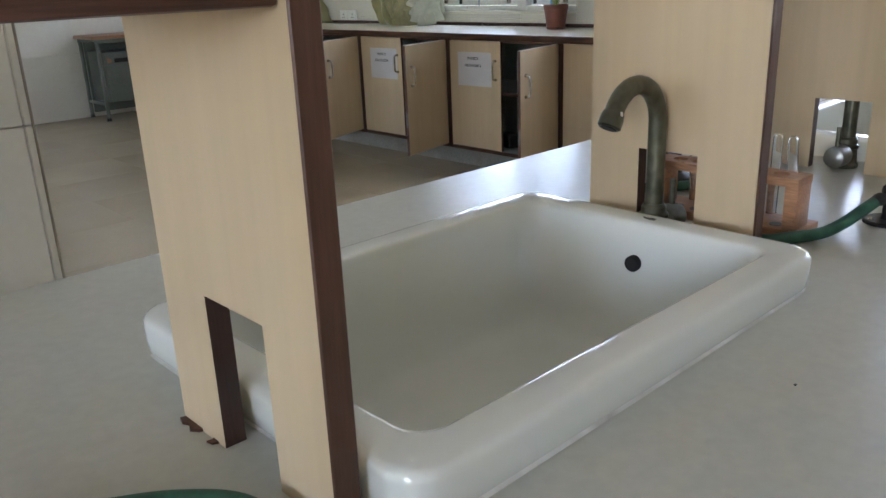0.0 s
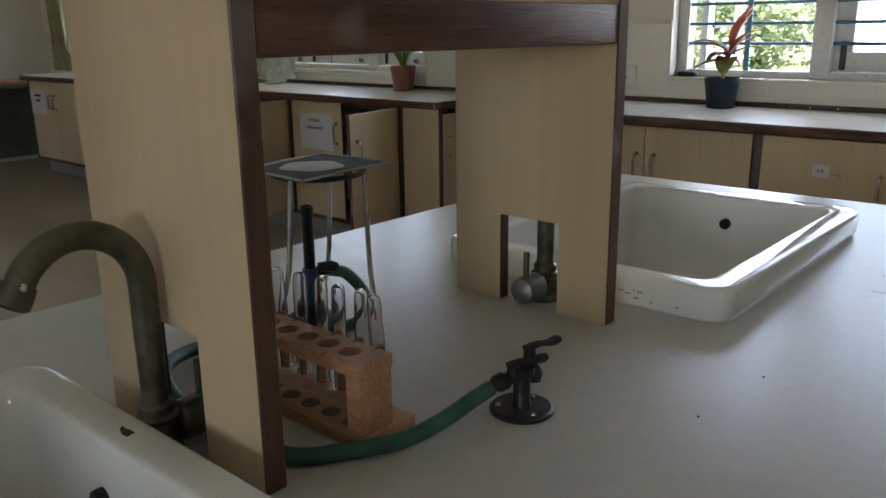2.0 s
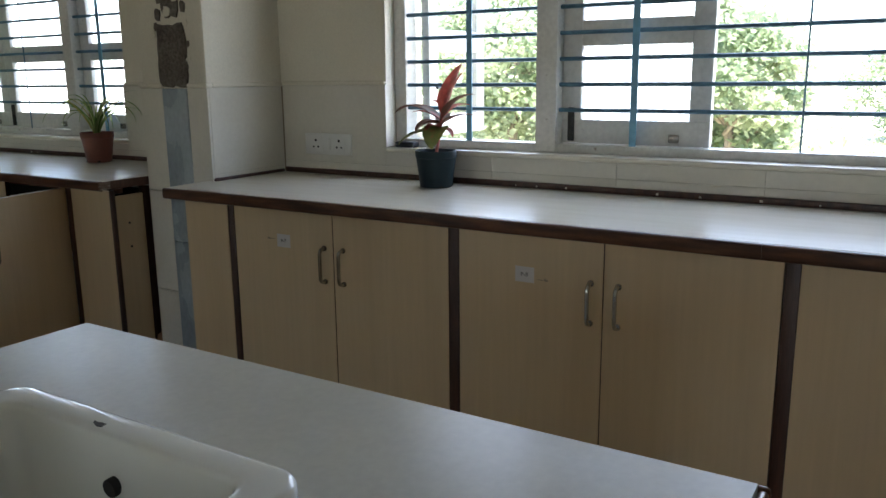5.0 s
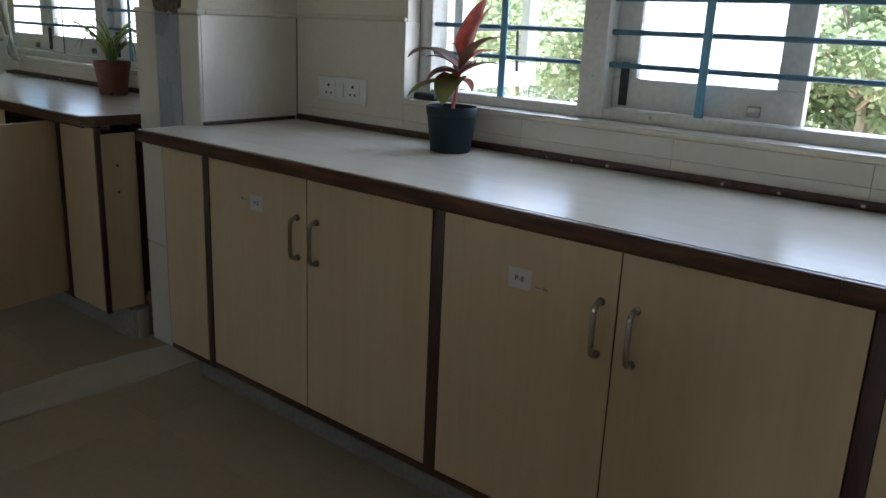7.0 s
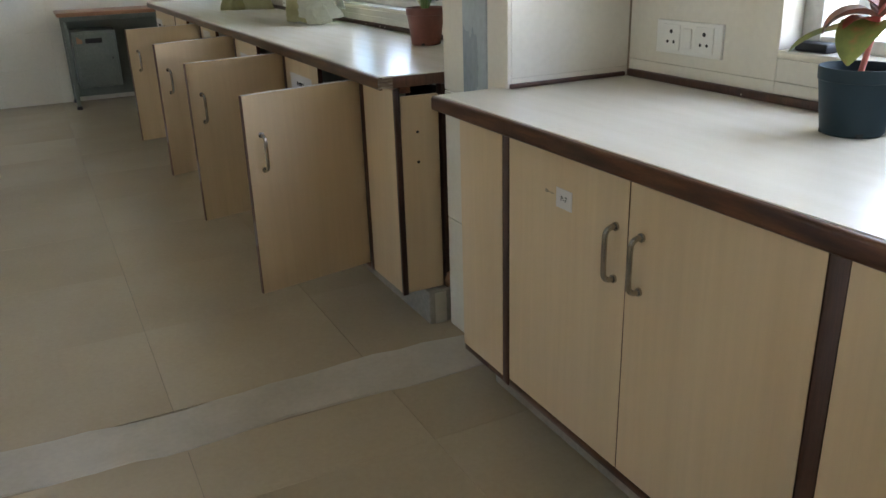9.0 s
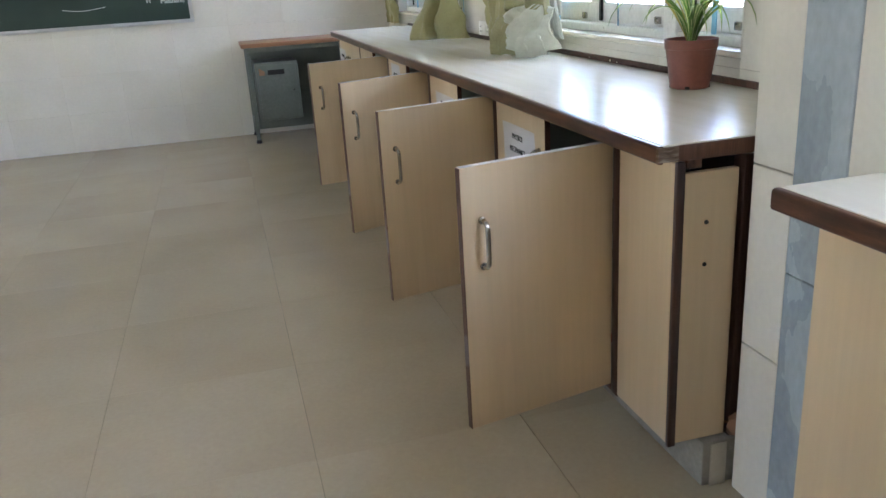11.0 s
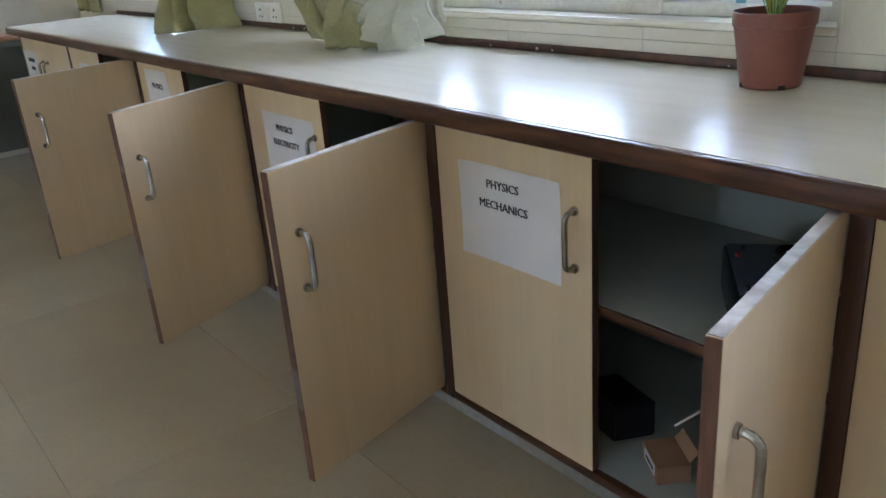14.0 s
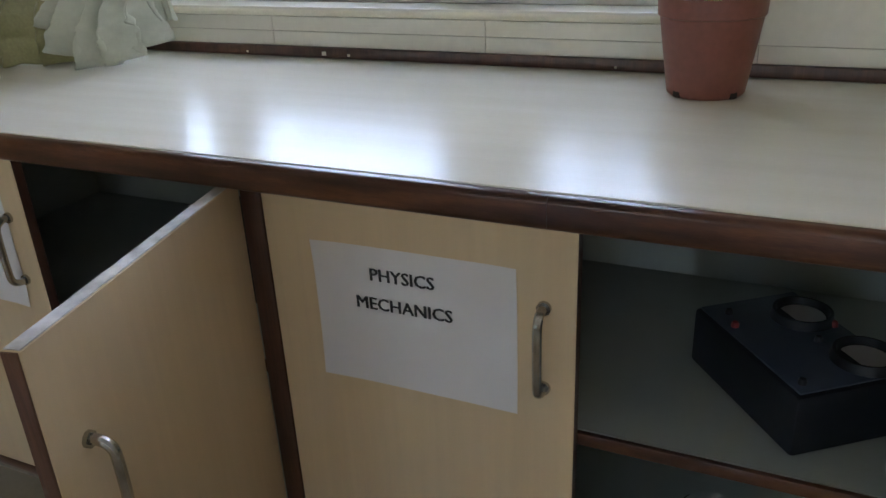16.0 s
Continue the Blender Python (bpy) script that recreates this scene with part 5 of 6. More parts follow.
px, py = 4.992, 4.212
spider = pot(px, py, 0.079, 0.058, 0.146, TERRA, "brown plastic pot with a variegated spider plant on the counter")
r = random.Random(12)
z0 = ZC + 0.135
for k in range(30):
    a = k * 2.399 + r.uniform(-0.3, 0.3)
    L = r.uniform(0.20, 0.41)
    dead = k % 9 == 4
    b = leaf((px + 0.012 * math.cos(a), py + 0.012 * math.sin(a), z0), a, L, r.uniform(0.010, 0.017), r.uniform(62, 86), r.uniform(-75, 30) - (35 if L > 0.26 else 0), 0.5, 12, r.uniform(-0.3, 0.3))
    part("leaf", b, [TIRED_LEAF, TIRED_LEAF] if dead else [GREEN_LEAF, PALE_LEAF], spider)
qx, qy = 4.992, 2.236
cordy = pot(qx, qy, 0.077, 0.060, 0.134, NAVY, "dark blue plastic pot with a red-leaved plant on the counter")
zt = ZC + 0.114
part("stem", tube(smooth_path([(qx, qy, zt), (qx + 0.003, qy - 0.008, zt + 0.05), (qx, qy - 0.020, zt + 0.10), (qx + 0.002, qy - 0.035, zt + 0.182)], 4), [0.006, 0.0058, 0.0056, 0.0054, 0.0052, 0.005, 0.005, 0.0048, 0.0046, 0.0044, 0.0042, 0.004, 0.0038], 10), STEM, cordy)
# yaw, length, width, first slope, last slope, foot height, material
for yaw, L, w, ri, dr, fz, m in [(-1.75, 0.175, 0.060, 72, 44, 0.140, RED_LEAF), (-1.35, 0.150, 0.034, 66, 50, 0.145, RED_LEAF), (-1.60, 0.160, 0.044, 58, -8, 0.115, DUSK_LEAF), (-1.45, 0.125, 0.036, 34, -14, 0.100, DUSK_LEAF), (-1.6, 0.060, 0.036, 12, -88, 0.085, RED_LEAF),
                             (1.6, 0.052, 0.026, 34, 4, 0.160, RED_LEAF), (1.65, 0.190, 0.054, 42, -46, 0.110, DUSK_LEAF), (1.9, 0.105, 0.040, 36, -20, 0.115, RED_LEAF), (2.35, 0.100, 0.074, 22, -84, 0.100, DUSK_LEAF), (1.95, 0.150, 0.064, 2, -52, 0.082, OLIVE_LEAF),
                             (-2.95, 0.112, 0.076, -8, -89, 0.095, OLIVE_LEAF), (2.9, 0.070, 0.040, 30, -60, 0.090, RED_LEAF), (0.3, 0.12, 0.045, 40, -30, 0.10, DUSK_LEAF), (-0.5, 0.12, 0.045, 46, -20, 0.12, RED_LEAF)]:
    b = leaf((qx, qy - 0.21 * fz, zt + 1.12 * fz), yaw, 1.14 * L, w * 1.3, ri, dr, 0.28, 10)
    part("leaf", b, [m, m], cordy)


# ---------- curtains ----------
def sheet_mesh(point, nu, nv):
    bm = bmesh.new()
    grid = [[bm.verts.new(point(i / nu, j / nv)) for i in range(nu + 1)] for j in range(nv + 1)]
    for j in range(nv):
        for i in range(nu):
            bm.faces.new((grid[j][i], grid[j + 1][i], grid[j + 1][i + 1], grid[j][i + 1]))
    return bm


def curtain(label, y_top, w_top, y_bot, w_bot, x_bot, seed, folds=6, z_top=2.42, amp=0.035, start=0.55, hem=0.003, edge=None, flare=0.0, slant=0.0, gathers=()):
    """A cloth hung in folds that spills onto the counter; gathers are turned-out tails of it:
    (top line, rim line, pleats, their depth, is lining)."""
    r = random.Random(seed)
    z_bot = ZC + 0.004
    c = thing("curtain", (XW - 0.05, y_bot, z_bot), label, "curtain", "olive curtains")
    ph = [r.uniform(0, 6.28) for _ in range(4)]

    def point(u, v):
        z = z_top + (z_bot - z_top) * v
        e = max(0.0, (v - start) / (1 - start))
        yc = y_top + (y_bot - y_top) * e**1.3
        w = w_top + (w_bot - w_top) * math.sin(e * math.pi / 2) ** 1.5
        a = 2 * math.pi * folds * u * (1 - 0.22 * e) + 1.5 * e * noise.noise((u * 3, v * 3, seed + 2))
        bulge = e**flare if flare else 1.1 * math.sin(e * math.pi * 0.68)
        y = yc + (0.5 - u) * w + 0.014 * math.sin(a * 0.5 + ph[0] + 3 * v) * (1 + e)
        deep = amp * (0.8 - 0.5 * e) * (math.sin(a + ph[1] + 1.2 * math.sin(2.8 * v + ph[2])) + (0.4 - 0.25 * e) * math.sin(2.3 * a + ph[3] + 5 * v))
        crumple = e * 0.060 * noise.noise((u * 4 + 2 * v, v * 7, seed + 1)) + e * 0.034 * (0.5 - abs(noise.noise((u * 5 - 4 * v, v * 9, seed + 4)))) + e * 0.016 * noise.noise((u * 7, v * 16, seed)) + e * 0.010 * noise.noise((u * 19, v * 40, seed))
        x = XW - 0.06 - deep - bulge * (XW - 0.08 - x_bot) * (0.55 + 0.45 * math.sin(math.pi * u)) + crumple - slant * (0.5 - u) * e**2
        z += e**5 * (hem + 2 * hem * max(0.0, noise.noise((u * 5, 0.3, seed)))) * (1 + math.sin(a * 0.6 + ph[2]))
        return (min(x, XW - 0.016), y, max(z, z_bot))

    ob = part("cloth", sheet_mesh(point, folds * 12, 60), CLOTH, c)
    ob.modifiers.new("thickness", "SOLIDIFY").thickness = 0.002
    if edge:
        def strip_of_lining(u, v):
            z = z_top + (1.06 - z_top) * v
            return (XW - 0.055 + 0.012 * math.sin(5 * v + seed) - 0.018 * math.sin(math.pi * u), edge[0] + (edge[1] - edge[0]) * u + 0.012 * math.sin(4.2 * v + seed), z)
        t = part("lining_edge", sheet_mesh(strip_of_lining, 6, 30), LINING, c, "pale lining showing along the edge")
        t.modifiers.new("thickness", "SOLIDIFY").thickness = 0.002
    def fold(q):
        return 2 / math.pi * math.asin(0.97 * math.sin(q))

    for k, (top, rim, n, deep, pale) in enumerate(gathers):
        def pleats(u, v):
            """Cloth drawn from the top line to the rim, creased into sharp pleats that open towards the rim."""
            q = u * (len(rim) - 1)
            i = min(int(q), len(rim) - 2)
            foot = Vector(rim[i]).lerp(Vector(rim[i + 1]), q - i)
            head = Vector(top[0]).lerp(Vector(top[1]), u)
            bend = noise.noise((u * 2.5, v * 2.2, seed + k))
            crease = fold(2 * math.pi * n * (u + 0.06 * noise.noise((u * 4, v * 1.5, seed + 3 * k))) + 1.6 * v * bend)
            p = head.lerp(foot, v**0.9)
            p.x += -0.035 * math.sin(math.pi * v) - deep * (0.25 + 0.75 * v) * crease + 0.018 * bend + 0.007 * noise.noise((u * 14, v * 12, k))
            p.y += 0.5 * deep * v * crease + 0.02 * bend * math.sin(math.pi * v)
            p.z += 0.012 * noise.noise((u * 9, v * 5, k + 7)) * v
            return (min(p.x, XW - 0.02), p.y, max(p.z, ZC + 0.004))
        t = part("lining_tail" if pale else "cloth_tail", sheet_mesh(pleats, n * 14, 26), LINING if pale else CLOTH, c, "pale lining turned outwards" if pale else "")
        t.modifiers.new("thickness", "SOLIDIFY").thickness = 0.002
    return c


curtain("olive green satin curtain with pale lining bunched on the counter", 5.80, 0.74, 5.70, 0.56, 4.88, 5, 6, amp=0.036, hem=0.0008, edge=(5.36, 5.43), gathers=[
    (((5.03, 5.64, 1.62), (5.05, 5.33, 1.60)), [(4.90, 5.70, 0.98), (4.885, 5.55, 1.08), (4.91, 5.38, 1.12), (4.97, 5.28, 1.07)], 3, 0.034, False),
    (((5.04, 5.38, 1.55), (5.05, 5.31, 1.60)), [(4.98, 5.35, 1.05), (5.02, 5.31, 0.97), (5.04, 5.29, 0.965)], 2, 0.014, True),
    (((4.93, 5.35, 1.12), (4.99, 5.28, 1.10)), [(4.89, 5.52, 1.075), (4.89, 5.47, 1.00), (4.87, 5.46, 0.94), (4.885, 5.41, 0.891), (4.92, 5.365, 0.891), (4.97, 5.34, 0.905), (5.03, 5.30, 0.94)], 6, 0.036, True),
    (((4.92, 5.64, 1.12), (4.95, 5.42, 1.08)), [(4.865, 5.68, 0.891), (4.885, 5.57, 0.891), (4.94, 5.46, 0.892)], 3, 0.026, False)])
curtain("olive green satin curtain spilling over the counter", 7.20, 0.62, 6.86, 0.22, 4.765, 8, 5, hem=0.0006, edge=(6.86, 6.90), flare=1.5, slant=0.26)
curtain("olive green satin curtain hanging in the room corner", 8.96, 0.36, 8.98, 0.34, 5.05, 13, 5, amp=0.028)


# ---------- desk in the corner ----------
desk = thing("steel_desk", (4.45, 9.15, 0), "old grey steel desk with a wooden top and locker pedestal", "desk")
DX0, DX1, DY0, DY1 = 3.815, 5.09, 8.88, 9.36
part("desktop", box((DX0 - 0.02, DY0 - 0.015, 0.782), (DX1, DY1, 0.815), 0.006), DESKWOOD, desk, "reddish veneer top")
part("apron", box((DX0 + 0.01, DY0 + 0.012, 0.745), (DX1 - 0.02, DY0 + 0.030, 0.7815), 0.003), GREYSTEEL, desk)
part("apron", box((DX0 + 0.01, DY1 - 0.030, 0.745), (DX1 - 0.02, DY1 - 0.012, 0.7815), 0.003), GREYSTEEL, desk)
for x, y in ((DX0 + 0.03, DY0 + 0.02), (DX0 + 0.03, DY1 - 0.03), (DX1 - 0.05, DY0 + 0.02), (DX1 - 0.05, DY1 - 0.03)):
    lg = part("leg", box((x - 0.016, y - 0.016, 0.028), (x + 0.016, y + 0.016, 0.745), 0.004), GREYSTEEL, desk)
    part("foot", lathe([(0, 0), (0.024, 0), (0.024, 0.012), (0.018, 0.03), (0, 0.031)], (x, y, 0), 14), IRON, lg, "black rubber foot")
for x in (DX0 + 0.03, DX1 - 0.05):
    part("stretcher", box((x - 0.012, DY0 + 0.037, 0.15), (x + 0.012, DY1 - 0.047, 0.175), 0.003), GREYSTEEL, desk)
ped = part("locker", box((3.885, DY0 + 0.022, 0.18), (4.235, DY1 - 0.06, 0.655), 0.006), GREYSTEEL, desk, "grey steel locker")
part("locker_door", box((3.905, DY0 + 0.014, 0.20), (4.215, DY0 + 0.0215, 0.635), 0.003), GREYSTEEL, ped)
part("handle_recess", box((3.985, DY0 + 0.010, 0.555), (4.12, DY0 + 0.0145, 0.595), 0.003), DARK, ped, "dark finger slot")
part("label_sticker", prism([(0, 0), (0.045, 0), (0.045, 0.03), (0, 0.06)], 0, 0.001), CARD, ped).matrix_basis = Matrix.Translation(Vector((3.915, DY0 + 0.0135, 0.555)) - ORG[desk]) @ Matrix.Rotation(radians(90), 4, "X") @ Matrix.Translation(ORG[desk])
part("keyhole", tube([(4.185, DY0 + 0.0145, 0.42), (4.185, DY0 + 0.011, 0.42)], 0.007, 10), IRON, ped)
# added sheet carried near the floor to darken the space under the desk
part("modesty_panel", box((DX0 + 0.05, DY1 - 0.058, 0.05), (DX1 - 0.07, DY1 - 0.046, 0.7445)), GREYSTEEL, desk)

# ---------- chalkboard ----------
cb = thing("chalkboard", (2.0, YF - 0.03, 1.0), "dark green chalkboard in an aluminium frame on the end wall", "chalkboard")
part("surface", box((0.52, YF - 0.030, 1.03), (3.43, YF - 0.013, 2.20)), BOARD, cb)
for lo, hi in (((0.5, YF - 0.036, 1.0), (3.46, YF - 0.0125, 1.03)), ((0.5, YF - 0.036, 2.20), (3.46, YF - 0.0125, 2.23)), ((0.5, YF - 0.036, 1.0305), (0.5195, YF - 0.0125, 2.1995)), ((3.4305, YF - 0.036, 1.0305), (3.46, YF - 0.0125, 2.1995))):
    part("frame", box(lo, hi, 0.004), ALU, cb)
face = Matrix(((1, 0, 0, 0), (0, 0, 1, 0), (0, 1, 0, 0), (0, 0, 0, 1)))
for text, x, z, s in (("CH4", 3.31, 1.235, 0.06), ("Methane", 3.31, 1.165, 0.055), ("H", 3.12, 1.175, 0.05)):
    W = Matrix.Translation((x, YF - 0.0306, z)) @ Matrix.Rotation(radians(90), 4, "X")
    part("chalk_writing", letters(text, s, W, 0.0003), CHALK, cb, smooth=False)
part("chalk_line", tube(smooth_path([(2.45, YF - 0.0305, 1.16), (2.6, YF - 0.0305, 1.145), (2.78, YF - 0.0305, 1.165)], 5), 0.0025, 6), CHALK, cb)

# ---------- inside the open cabinet ----------
SZ = 0.5245
meter = thing("twin_meter_box", (4.85, 4.05, SZ), "black bakelite instrument box with two round dials", "instrument")
W = Matrix.Translation((4.758, 4.036, SZ)) @ Matrix.Rotation(radians(38), 4, "Z")
part("case", merge(bmesh.new(), box((-0.122, -0.083, 0), (0.122, 0.083, 0.088), 0.006), W), BLACKBOX, meter)
part("panel", merge(bmesh.new(), box((-0.116, -0.077, 0.0885), (0.116, 0.077, 0.0915), 0.002), W), PANELBLUE, meter, "dark blue instrument panel")
for dx, dy in ((0.045, -0.040), (-0.075, -0.046)):
    d = part("dial", merge(bmesh.new(), lathe([(0, 0.094), (0.034, 0.094), (0.036, 0.104), (0.040, 0.104), (0.043, 0.0916)], (dx, dy, 0), 28), W), BLACKBOX, meter, "black dial bezel")
    part("dial_face", merge(bmesh.new(), prism([(dx + 0.031 * math.cos(a), dy + 0.031 * math.sin(a)) for a in [2 * math.pi * k / 24 for k in range(24)] if math.sin(a) < 0.5], 0.0942, 0.0948), W), PAPER, d, "pale dial face")
for dx, dy, m in ((-0.098, 0.062, BLACKBOX), (0.085, 0.050, BLACKBOX), (0.05, 0.062, RED), (-0.018, -0.02, BLACKBOX), (0.01, -0.065, RED)):
    part("terminal", merge(bmesh.new(), lathe([(0.0055, 0.0916), (0.0055, 0.096), (0.004, 0.099), (0, 0.0993)], (dx, dy, 0), 12), W), m, meter)
CZ = 0.1485
cbx = thing("cardboard_box", (4.66, 4.187, CZ), "small brown cardboard box with a paper label and open flap", "box")
W = Matrix.Translation((4.66, 4.187, CZ)) @ Matrix.Rotation(radians(-35), 4, "Z")
part("carton", merge(bmesh.new(), box((-0.035, -0.05, 0), (0.035, 0.05, 0.042), 0.002), W), CARD, cbx)
part("flap", merge(bmesh.new(), box((0.0, -0.045, 0.0), (0.028, 0.045, 0.002)), W @ Matrix.Translation((0.034, 0, 0.042)) @ Matrix.Rotation(radians(-50), 4, "Y")), CARD, cbx)
part("label", merge(bmesh.new(), box((-0.0365, -0.035, 0.012), (-0.0352, 0.03, 0.038)), W), PAPER, cbx, "white printed label")
part("text_bar", merge(bmesh.new(), box((-0.0372, -0.027, 0.021), (-0.0366, 0.02, 0.029)), W), INK, cbx)
bk = lathe([(0, 0), (0.042, 0), (0.046, 0.005), (0.046, 0.092), (0.05, 0.098), (0.0475, 0.098), (0.0435, 0.09), (0.0435, 0.008), (0, 0.006)], (4.80, 4.12, CZ), 28)
solid("beaker", bk, GLASS, "clear glass beaker on the cabinet floor", "beaker")
solid("beaker", lathe([(0, 0), (0.036, 0), (0.04, 0.005), (0.04, 0.075), (0.043, 0.08), (0.041, 0.08), (0.0375, 0.073), (0.0375, 0.008), (0, 0.006)], (4.80, 4.02, CZ), 28), GLASS, "smaller clear glass beaker behind another", "beaker")
solid("glass_rod", tube([(4.74, 4.225, CZ + 0.05), (4.79, 4.175, CZ + 0.099), (4.80, 4.165, CZ + 0.102)], 0.003, 8), PLASTIC, "thin pale glass rod leaning on apparatus", "rod")
solid("stopper", tube([(4.665, 4.075, CZ + 0.014), (4.675, 4.03, CZ + 0.014)], [0.013, 0.011], 16), RED, "red rubber stopper lying on the cabinet floor", "stopper")
solid("apparatus_case", prism([(4.740, 4.272), (4.652, 4.320), (4.690, 4.455), (4.778, 4.410)], CZ, CZ + 0.09, 0.006), BLACKBOX, "dark apparatus case standing on the cabinet floor", "apparatus")
for y, w in ((5.05, 0.15), (4.93, 0.10)):
    solid("apparatus_box", box((4.72, y - w / 2, SZ), (4.92, y + w / 2, SZ + 0.12), 0.008), BLACKBOX, "dark apparatus box on the cabinet shelf", "box", group="boxes on the shelf")
solid("knob_dial", lathe([(0, 0), (0.03, 0), (0.03, 0.012), (0.018, 0.02), (0, 0.021)], (4.78, 4.88, SZ), 20), STEEL, "round metal dial on the cabinet shelf", "dial")
# litter in the gap beside the pilaster
rr = random.Random(5)
b = bmesh.new()
bmesh.ops.create_icosphere(b, subdivisions=2, radius=0.035, matrix=Matrix.Translation((4.737, 3.520, 0.155)))
for v in b.verts:
    v.co += Vector((rr.uniform(-0.009, 0.009), rr.uniform(-0.009, 0.009), rr.uniform(-0.008, 0.008)))
solid("crumpled_wrapper", b, CARD, "crumpled brown-green wrapper in the gap by the pilaster", "litter")
solid("brick_stub", box((4.655, 3.509, -0.003), (4.70, 3.514, 0.118), 0.006), CEMENT, "grey cement lump under the counter end", "stub")

# ---------- outside ----------
EARTH = varied(mat("dry_earth", rough=0.95), [(0.3, (0.38, 0.34, 0.24)), (0.55, (0.46, 0.42, 0.31)), (0.75, (0.30, 0.33, 0.16))], 0.6, (1, 1, 1), 8, 0.2, 0.5, 6)
BARK = varied(mat("bark", rough=0.95), [(0.3, (0.20, 0.165, 0.125)), (0.7, (0.34, 0.29, 0.23))], 8, (1, 1, 0.3), 6, 0.3, 0.8, 30)


FOLIAGE = [sunlit_leaf("leaf_deep", [(0.3, (0.18, 0.225, 0.135)), (0.7, (0.25, 0.30, 0.19))], (0.38, 0.46, 0.28)), sunlit_leaf("leaf_bright", [(0.3, (0.29, 0.335, 0.22)), (0.7, (0.38, 0.42, 0.29))], (0.52, 0.58, 0.38))]
bm = bmesh.new()
bmesh.ops.create_grid(bm, x_segments=1, y_segments=1, size=400)
bmesh.ops.translate(bm, verts=bm.verts, vec=(XW + 400.5, 0, -0.6))
solid("ground", bm, EARTH, "pale dry earth and scrub outside the windows", "ground", "structure")


def tree(x, y, h, spread, seed, leaves):
    """A bushy tree: a thin trunk with limbs, and uneven clumps of small leaves almost down to the ground."""
    r = random.Random(seed)
    t = thing("tree", (x, y, -0.6), "leafy bush-like tree outside the windows in full sun", "tree", "trees outside")
    top = Vector((x + r.uniform(-0.3, 0.3), y + r.uniform(-0.3, 0.3), h * 0.7))
    bm = tube(smooth_path([(x, y, -0.62), (x + 0.05, y - 0.05, h * 0.25), tuple(top)], 4), [0.09, 0.085, 0.08, 0.072, 0.065, 0.058, 0.05, 0.042, 0.035], 8)
    tips = []
    for k in range(9):
        a = k * 2.4 + r.uniform(-0.4, 0.4)
        s = Vector((x, y, -0.5 + h * r.uniform(0.1, 0.55)))
        e = s + Vector((math.cos(a) * spread * r.uniform(0.4, 0.9), math.sin(a) * spread * r.uniform(0.4, 0.9), h * r.uniform(0.1, 0.35)))
        m = (s + e) / 2 + Vector((0, 0, r.uniform(0, 0.2)))
        tube(smooth_path([s, m, e], 3), [0.035, 0.03, 0.026, 0.022, 0.018, 0.014, 0.01], 6, bm)
        tips += [e, m]
    part("trunk", bm, BARK, t)
    clumps = [(p, r.uniform(0.18, 0.4) * spread, r.randint(0, 1)) for p in tips]
    for _ in range(34):
        v = r.random()
        w = spread * (0.35 + 0.6 * math.sin(math.pi * min(1, v * 0.9 + 0.12)))
        a = r.uniform(0, 6.28)
        clumps.append((Vector((x + w * math.cos(a) * r.random() ** 0.5, y + w * math.sin(a) * r.random() ** 0.5, -0.4 + v * h)), r.uniform(0.12, 0.34) * spread, r.randint(0, 1)))
    bm = bmesh.new()
    for _ in range(leaves):
        c, rad, mi = r.choice(clumps)
        p = c + Vector((r.gauss(0, 1), r.gauss(0, 1), r.gauss(0, 0.8))).normalized() * rad * r.random() ** 0.4
        p.z = max(p.z, -0.55)
        d = Vector((r.uniform(-1, 1), r.uniform(-1, 1), r.uniform(-0.8, 0.3))).normalized()
        s = d.orthogonal().normalized()
        s.rotate(Matrix.Rotation(r.uniform(0, 6.28), 3, d))
        L, Wd = r.uniform(0.07, 0.15), r.uniform(0.025, 0.055)
        q = [bm.verts.new(p), bm.verts.new(p + d * L * 0.5 + s * Wd), bm.verts.new(p + d * L), bm.verts.new(p + d * L * 0.5 - s * Wd)]
        bm.faces.new(q).material_index = mi
    part("crown", bm, FOLIAGE, t, smooth=False)


for k, (x, y, h, s) in enumerate([(14.0, 6.5, 3.3, 1.5), (15.2, 5.2, 3.6, 1.5), (16.8, 7.9, 4.0, 1.8), (14.4, 3.3, 2.4, 1.2), (17.8, 4.4, 3.4, 1.8), (22.0, 5.6, 4.4, 2.3), (19.5, 9.6, 4.4, 2.1), (17.0, 11.8, 4.2, 2.0), (21.0, 13.2, 5.0, 2.4), (27.0, 0.9, 2.6, 2.3), (15.5, 15.2, 4.0, 2.0), (18.5, 18.5, 4.6, 2.2), (29.0, -3.5, 2.6, 2.4), (26.0, 9.0, 4.8, 2.6)]):
    tree(x, y, h, s, 300 + k, 9000)
HILL = varied(mat("far_wood", rough=0.95), [(0.3, (0.13, 0.17, 0.13)), (0.7, (0.24, 0.28, 0.22))], 0.15, (1, 1, 1), 8, 0.3, 0.5, 1.5)
bm = bmesh.new()
ridge = []
for i in range(121):
    y = -160 + 3 * i
    hgt = 4.5 + 4.0 * noise.noise((y * 0.012, 0.7, 0)) + 1.2 * noise.noise((y * 0.09, 3.1, 0)) + 0.5 * noise.noise((y * 0.4, 1.2, 0))
    ridge.append([bm.verts.new((150 + 12 * noise.noise((y * 0.02, 0, k)) + 10 * k, y, z)) for k, z in enumerate((-0.6, hgt * 0.6 - 0.3, hgt, -0.6))])
for a, b in zip(ridge, ridge[1:]):
    for k in range(3):
        bm.faces.new((a[k], b[k], b[k + 1], a[k + 1]))
bmesh.ops.recalc_face_normals(bm, faces=bm.faces)
solid("far_ridge", bm, HILL, "low wooded ridge far beyond the windows", "backdrop", "structure")
bm = bmesh.new()
r = random.Random(77)
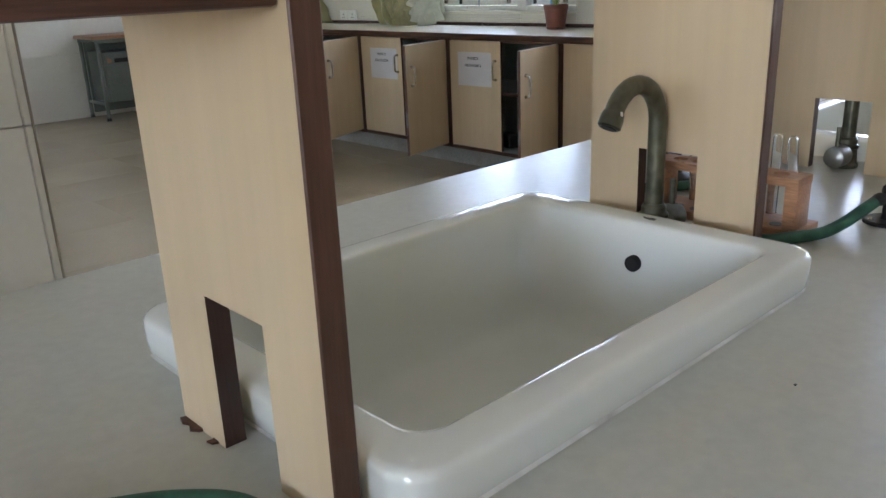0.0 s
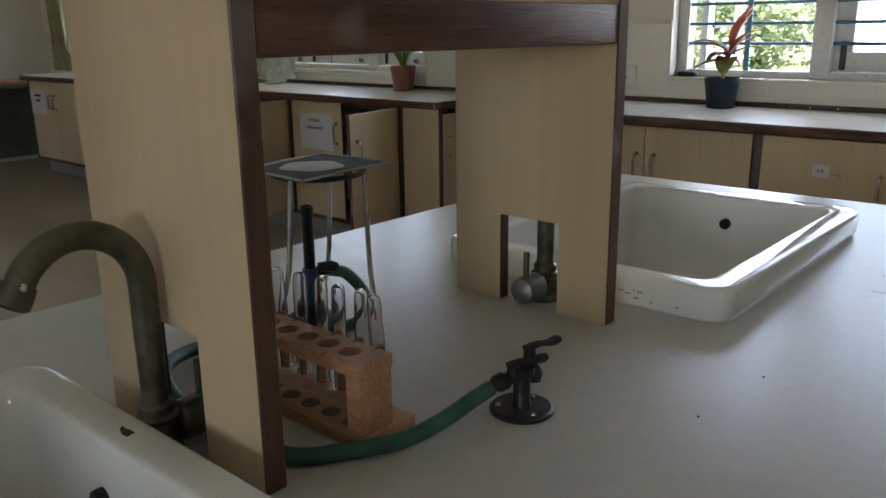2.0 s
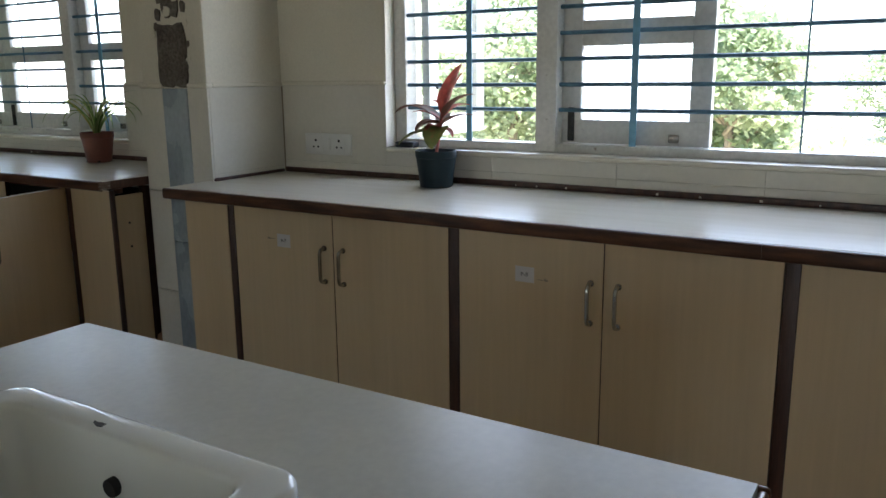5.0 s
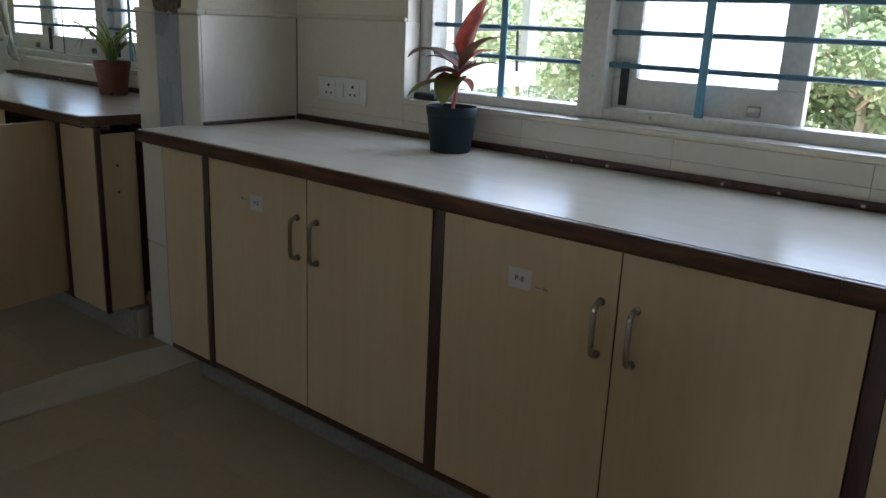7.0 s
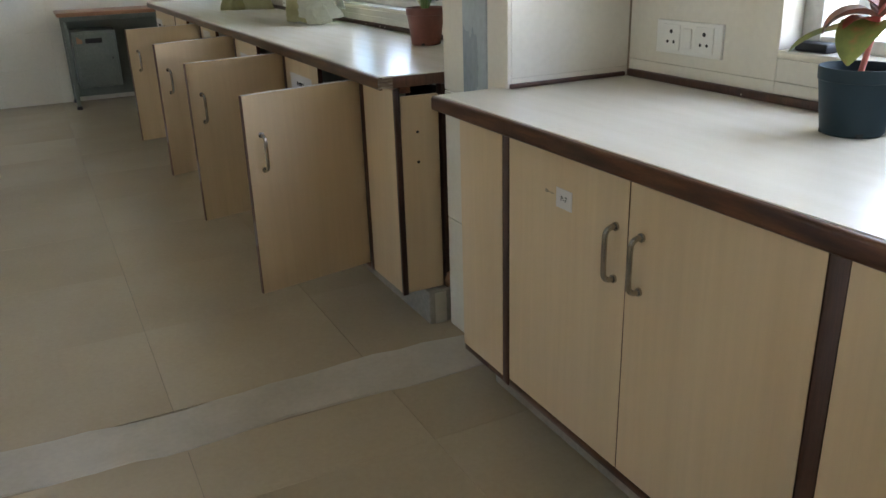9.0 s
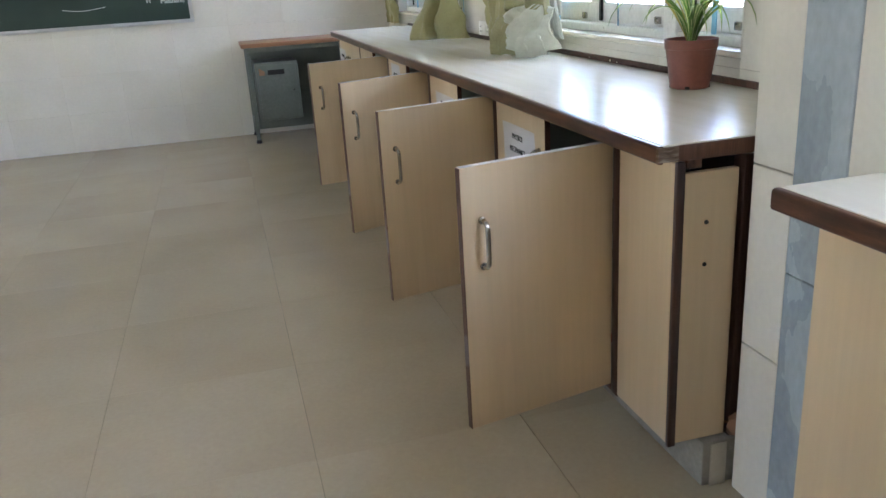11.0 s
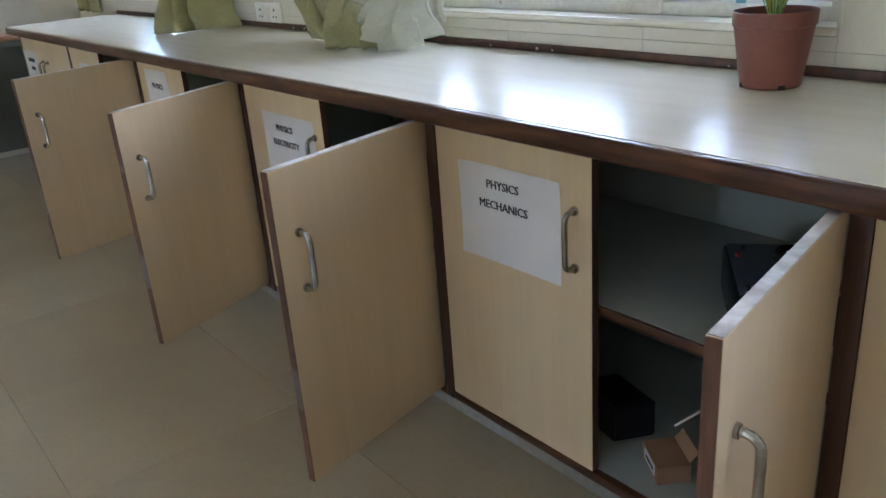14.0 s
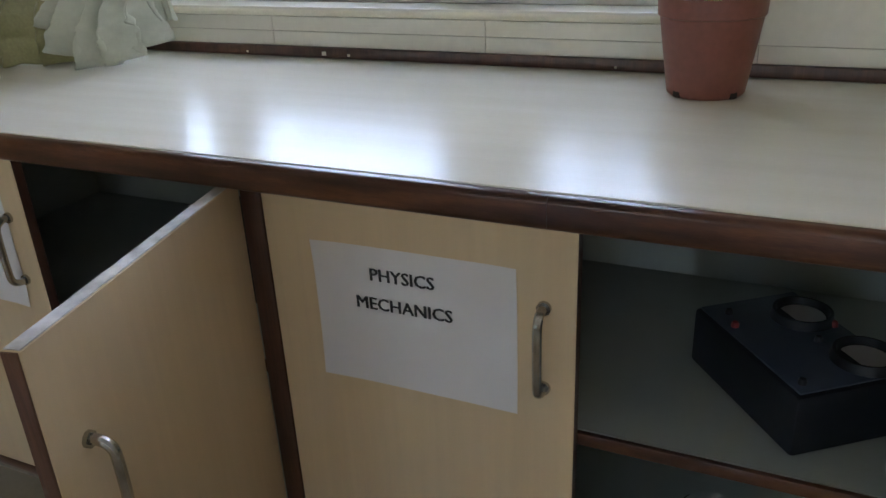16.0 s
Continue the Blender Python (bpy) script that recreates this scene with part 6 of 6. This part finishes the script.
for _ in range(14000):
    x, y = r.uniform(8.5, 26), r.uniform(-8, 24)
    hgt = 0.25 + 0.75 * max(0, noise.noise((x * 0.35, y * 0.35, 0.3)) + 0.25)
    p = Vector((x, y, -0.6 + r.random() * hgt))
    d = Vector((r.uniform(-1, 1), r.uniform(-1, 1), r.uniform(-0.2, 1))).normalized()
    s = d.orthogonal().normalized()
    L, Wd = r.uniform(0.08, 0.2), r.uniform(0.03, 0.06)
    bm.faces.new([bm.verts.new(p), bm.verts.new(p + d * L * 0.5 + s * Wd), bm.verts.new(p + d * L), bm.verts.new(p + d * L * 0.5 - s * Wd)]).material_index = r.randint(0, 1)
solid("scrub", bm, FOLIAGE, "low green scrub on the ground outside", "scrub", "stuff", smooth=False)
hut = thing("house", (24.0, -3.0, -0.6), "small far house with a reddish roof among trees", "house")
part("wall", box((22.5, -5.0, -0.6), (26, -1.2, 1.4)), WALL, hut)
part("roof", prism([(0, 0), (4.2, 0), (2.1, 1.1)], 0, 4.4), DESKWOOD, hut).matrix_basis = Matrix.Translation((-1.9, -2.3, 2.0)) @ Matrix.Rotation(radians(90), 4, "X") @ Matrix.Rotation(0, 4, "Y") @ Matrix.Translation((0, 0, -4.4)) @ Matrix.Translation(ORG[hut])

# ---------- floor pieces ----------
strip = bmesh.new()
r = random.Random(31)
n = 90
south = [(XB + (4.72 - XB) * i / n, 3.172 + 0.012 * math.sin(i * 0.7) + r.uniform(-0.008, 0.008)) for i in range(n + 1)]
north = [(XB + (4.72 - XB) * i / n, 3.388 + 0.016 * math.sin(i * 0.45 + 1) + r.uniform(-0.010, 0.010)) for i in range(n + 1)]
lo_s, lo_n = [strip.verts.new((x, y, 0.0025)) for x, y in south], [strip.verts.new((x, y, 0.0025)) for x, y in north]
ed_s, ed_n = [strip.verts.new((x, y - 0.004, -0.003)) for x, y in south], [strip.verts.new((x, y + 0.004, -0.003)) for x, y in north]
for i in range(n):
    strip.faces.new((lo_s[i], lo_s[i + 1], lo_n[i + 1], lo_n[i]))
    strip.faces.new((ed_s[i], ed_s[i + 1], lo_s[i + 1], lo_s[i]))
    strip.faces.new((lo_n[i], lo_n[i + 1], ed_n[i + 1], ed_n[i]))
ob = part("cement_strip", strip, CEMENT, floor, "uneven cement strip across the floor")

T = 0.6125
tile_meshes = {}


def floor_tile(x0, x1, y0, y1):
    key = (round(x1 - x0, 3), round(y1 - y0, 3))
    if key not in tile_meshes:
        w, d = key
        tile_meshes[key] = mesh_of(box((-w / 2 + 0.0005, -d / 2 + 0.0003, -0.004), (w / 2 - 0.0005, d / 2 - 0.0003, 0.0), 0.0005, 1), "tile", TILE_F)
    ob = new("tile", tile_meshes[key])
    ob.parent = floor
    ob.location = Vector(((x0 + x1) / 2, (y0 + y1) / 2, 0)) - ORG[floor]


xs = [3.721 + T * k for k in range(-11, 3)]
xs = [XB] + [x for x in xs if XB + 0.05 < x < XW] + [XW]
ys_n = [y for y in [5.207 + T * k for k in range(-2, 8)] if 3.45 < y < YF - 0.05]
ys_n = [3.38] + ys_n + [YF]
ys_s = [3.17] + [3.17 - 0.3 - T * k for k in range(0, 9)] + [YN]
for xa, xb in zip(xs, xs[1:]):
    for ya, yb in zip(ys_n, ys_n[1:]):
        floor_tile(xa, xb, ya, yb)
    for yb, ya in zip(ys_s, ys_s[1:]):
        floor_tile(xa, xb, ya, yb)
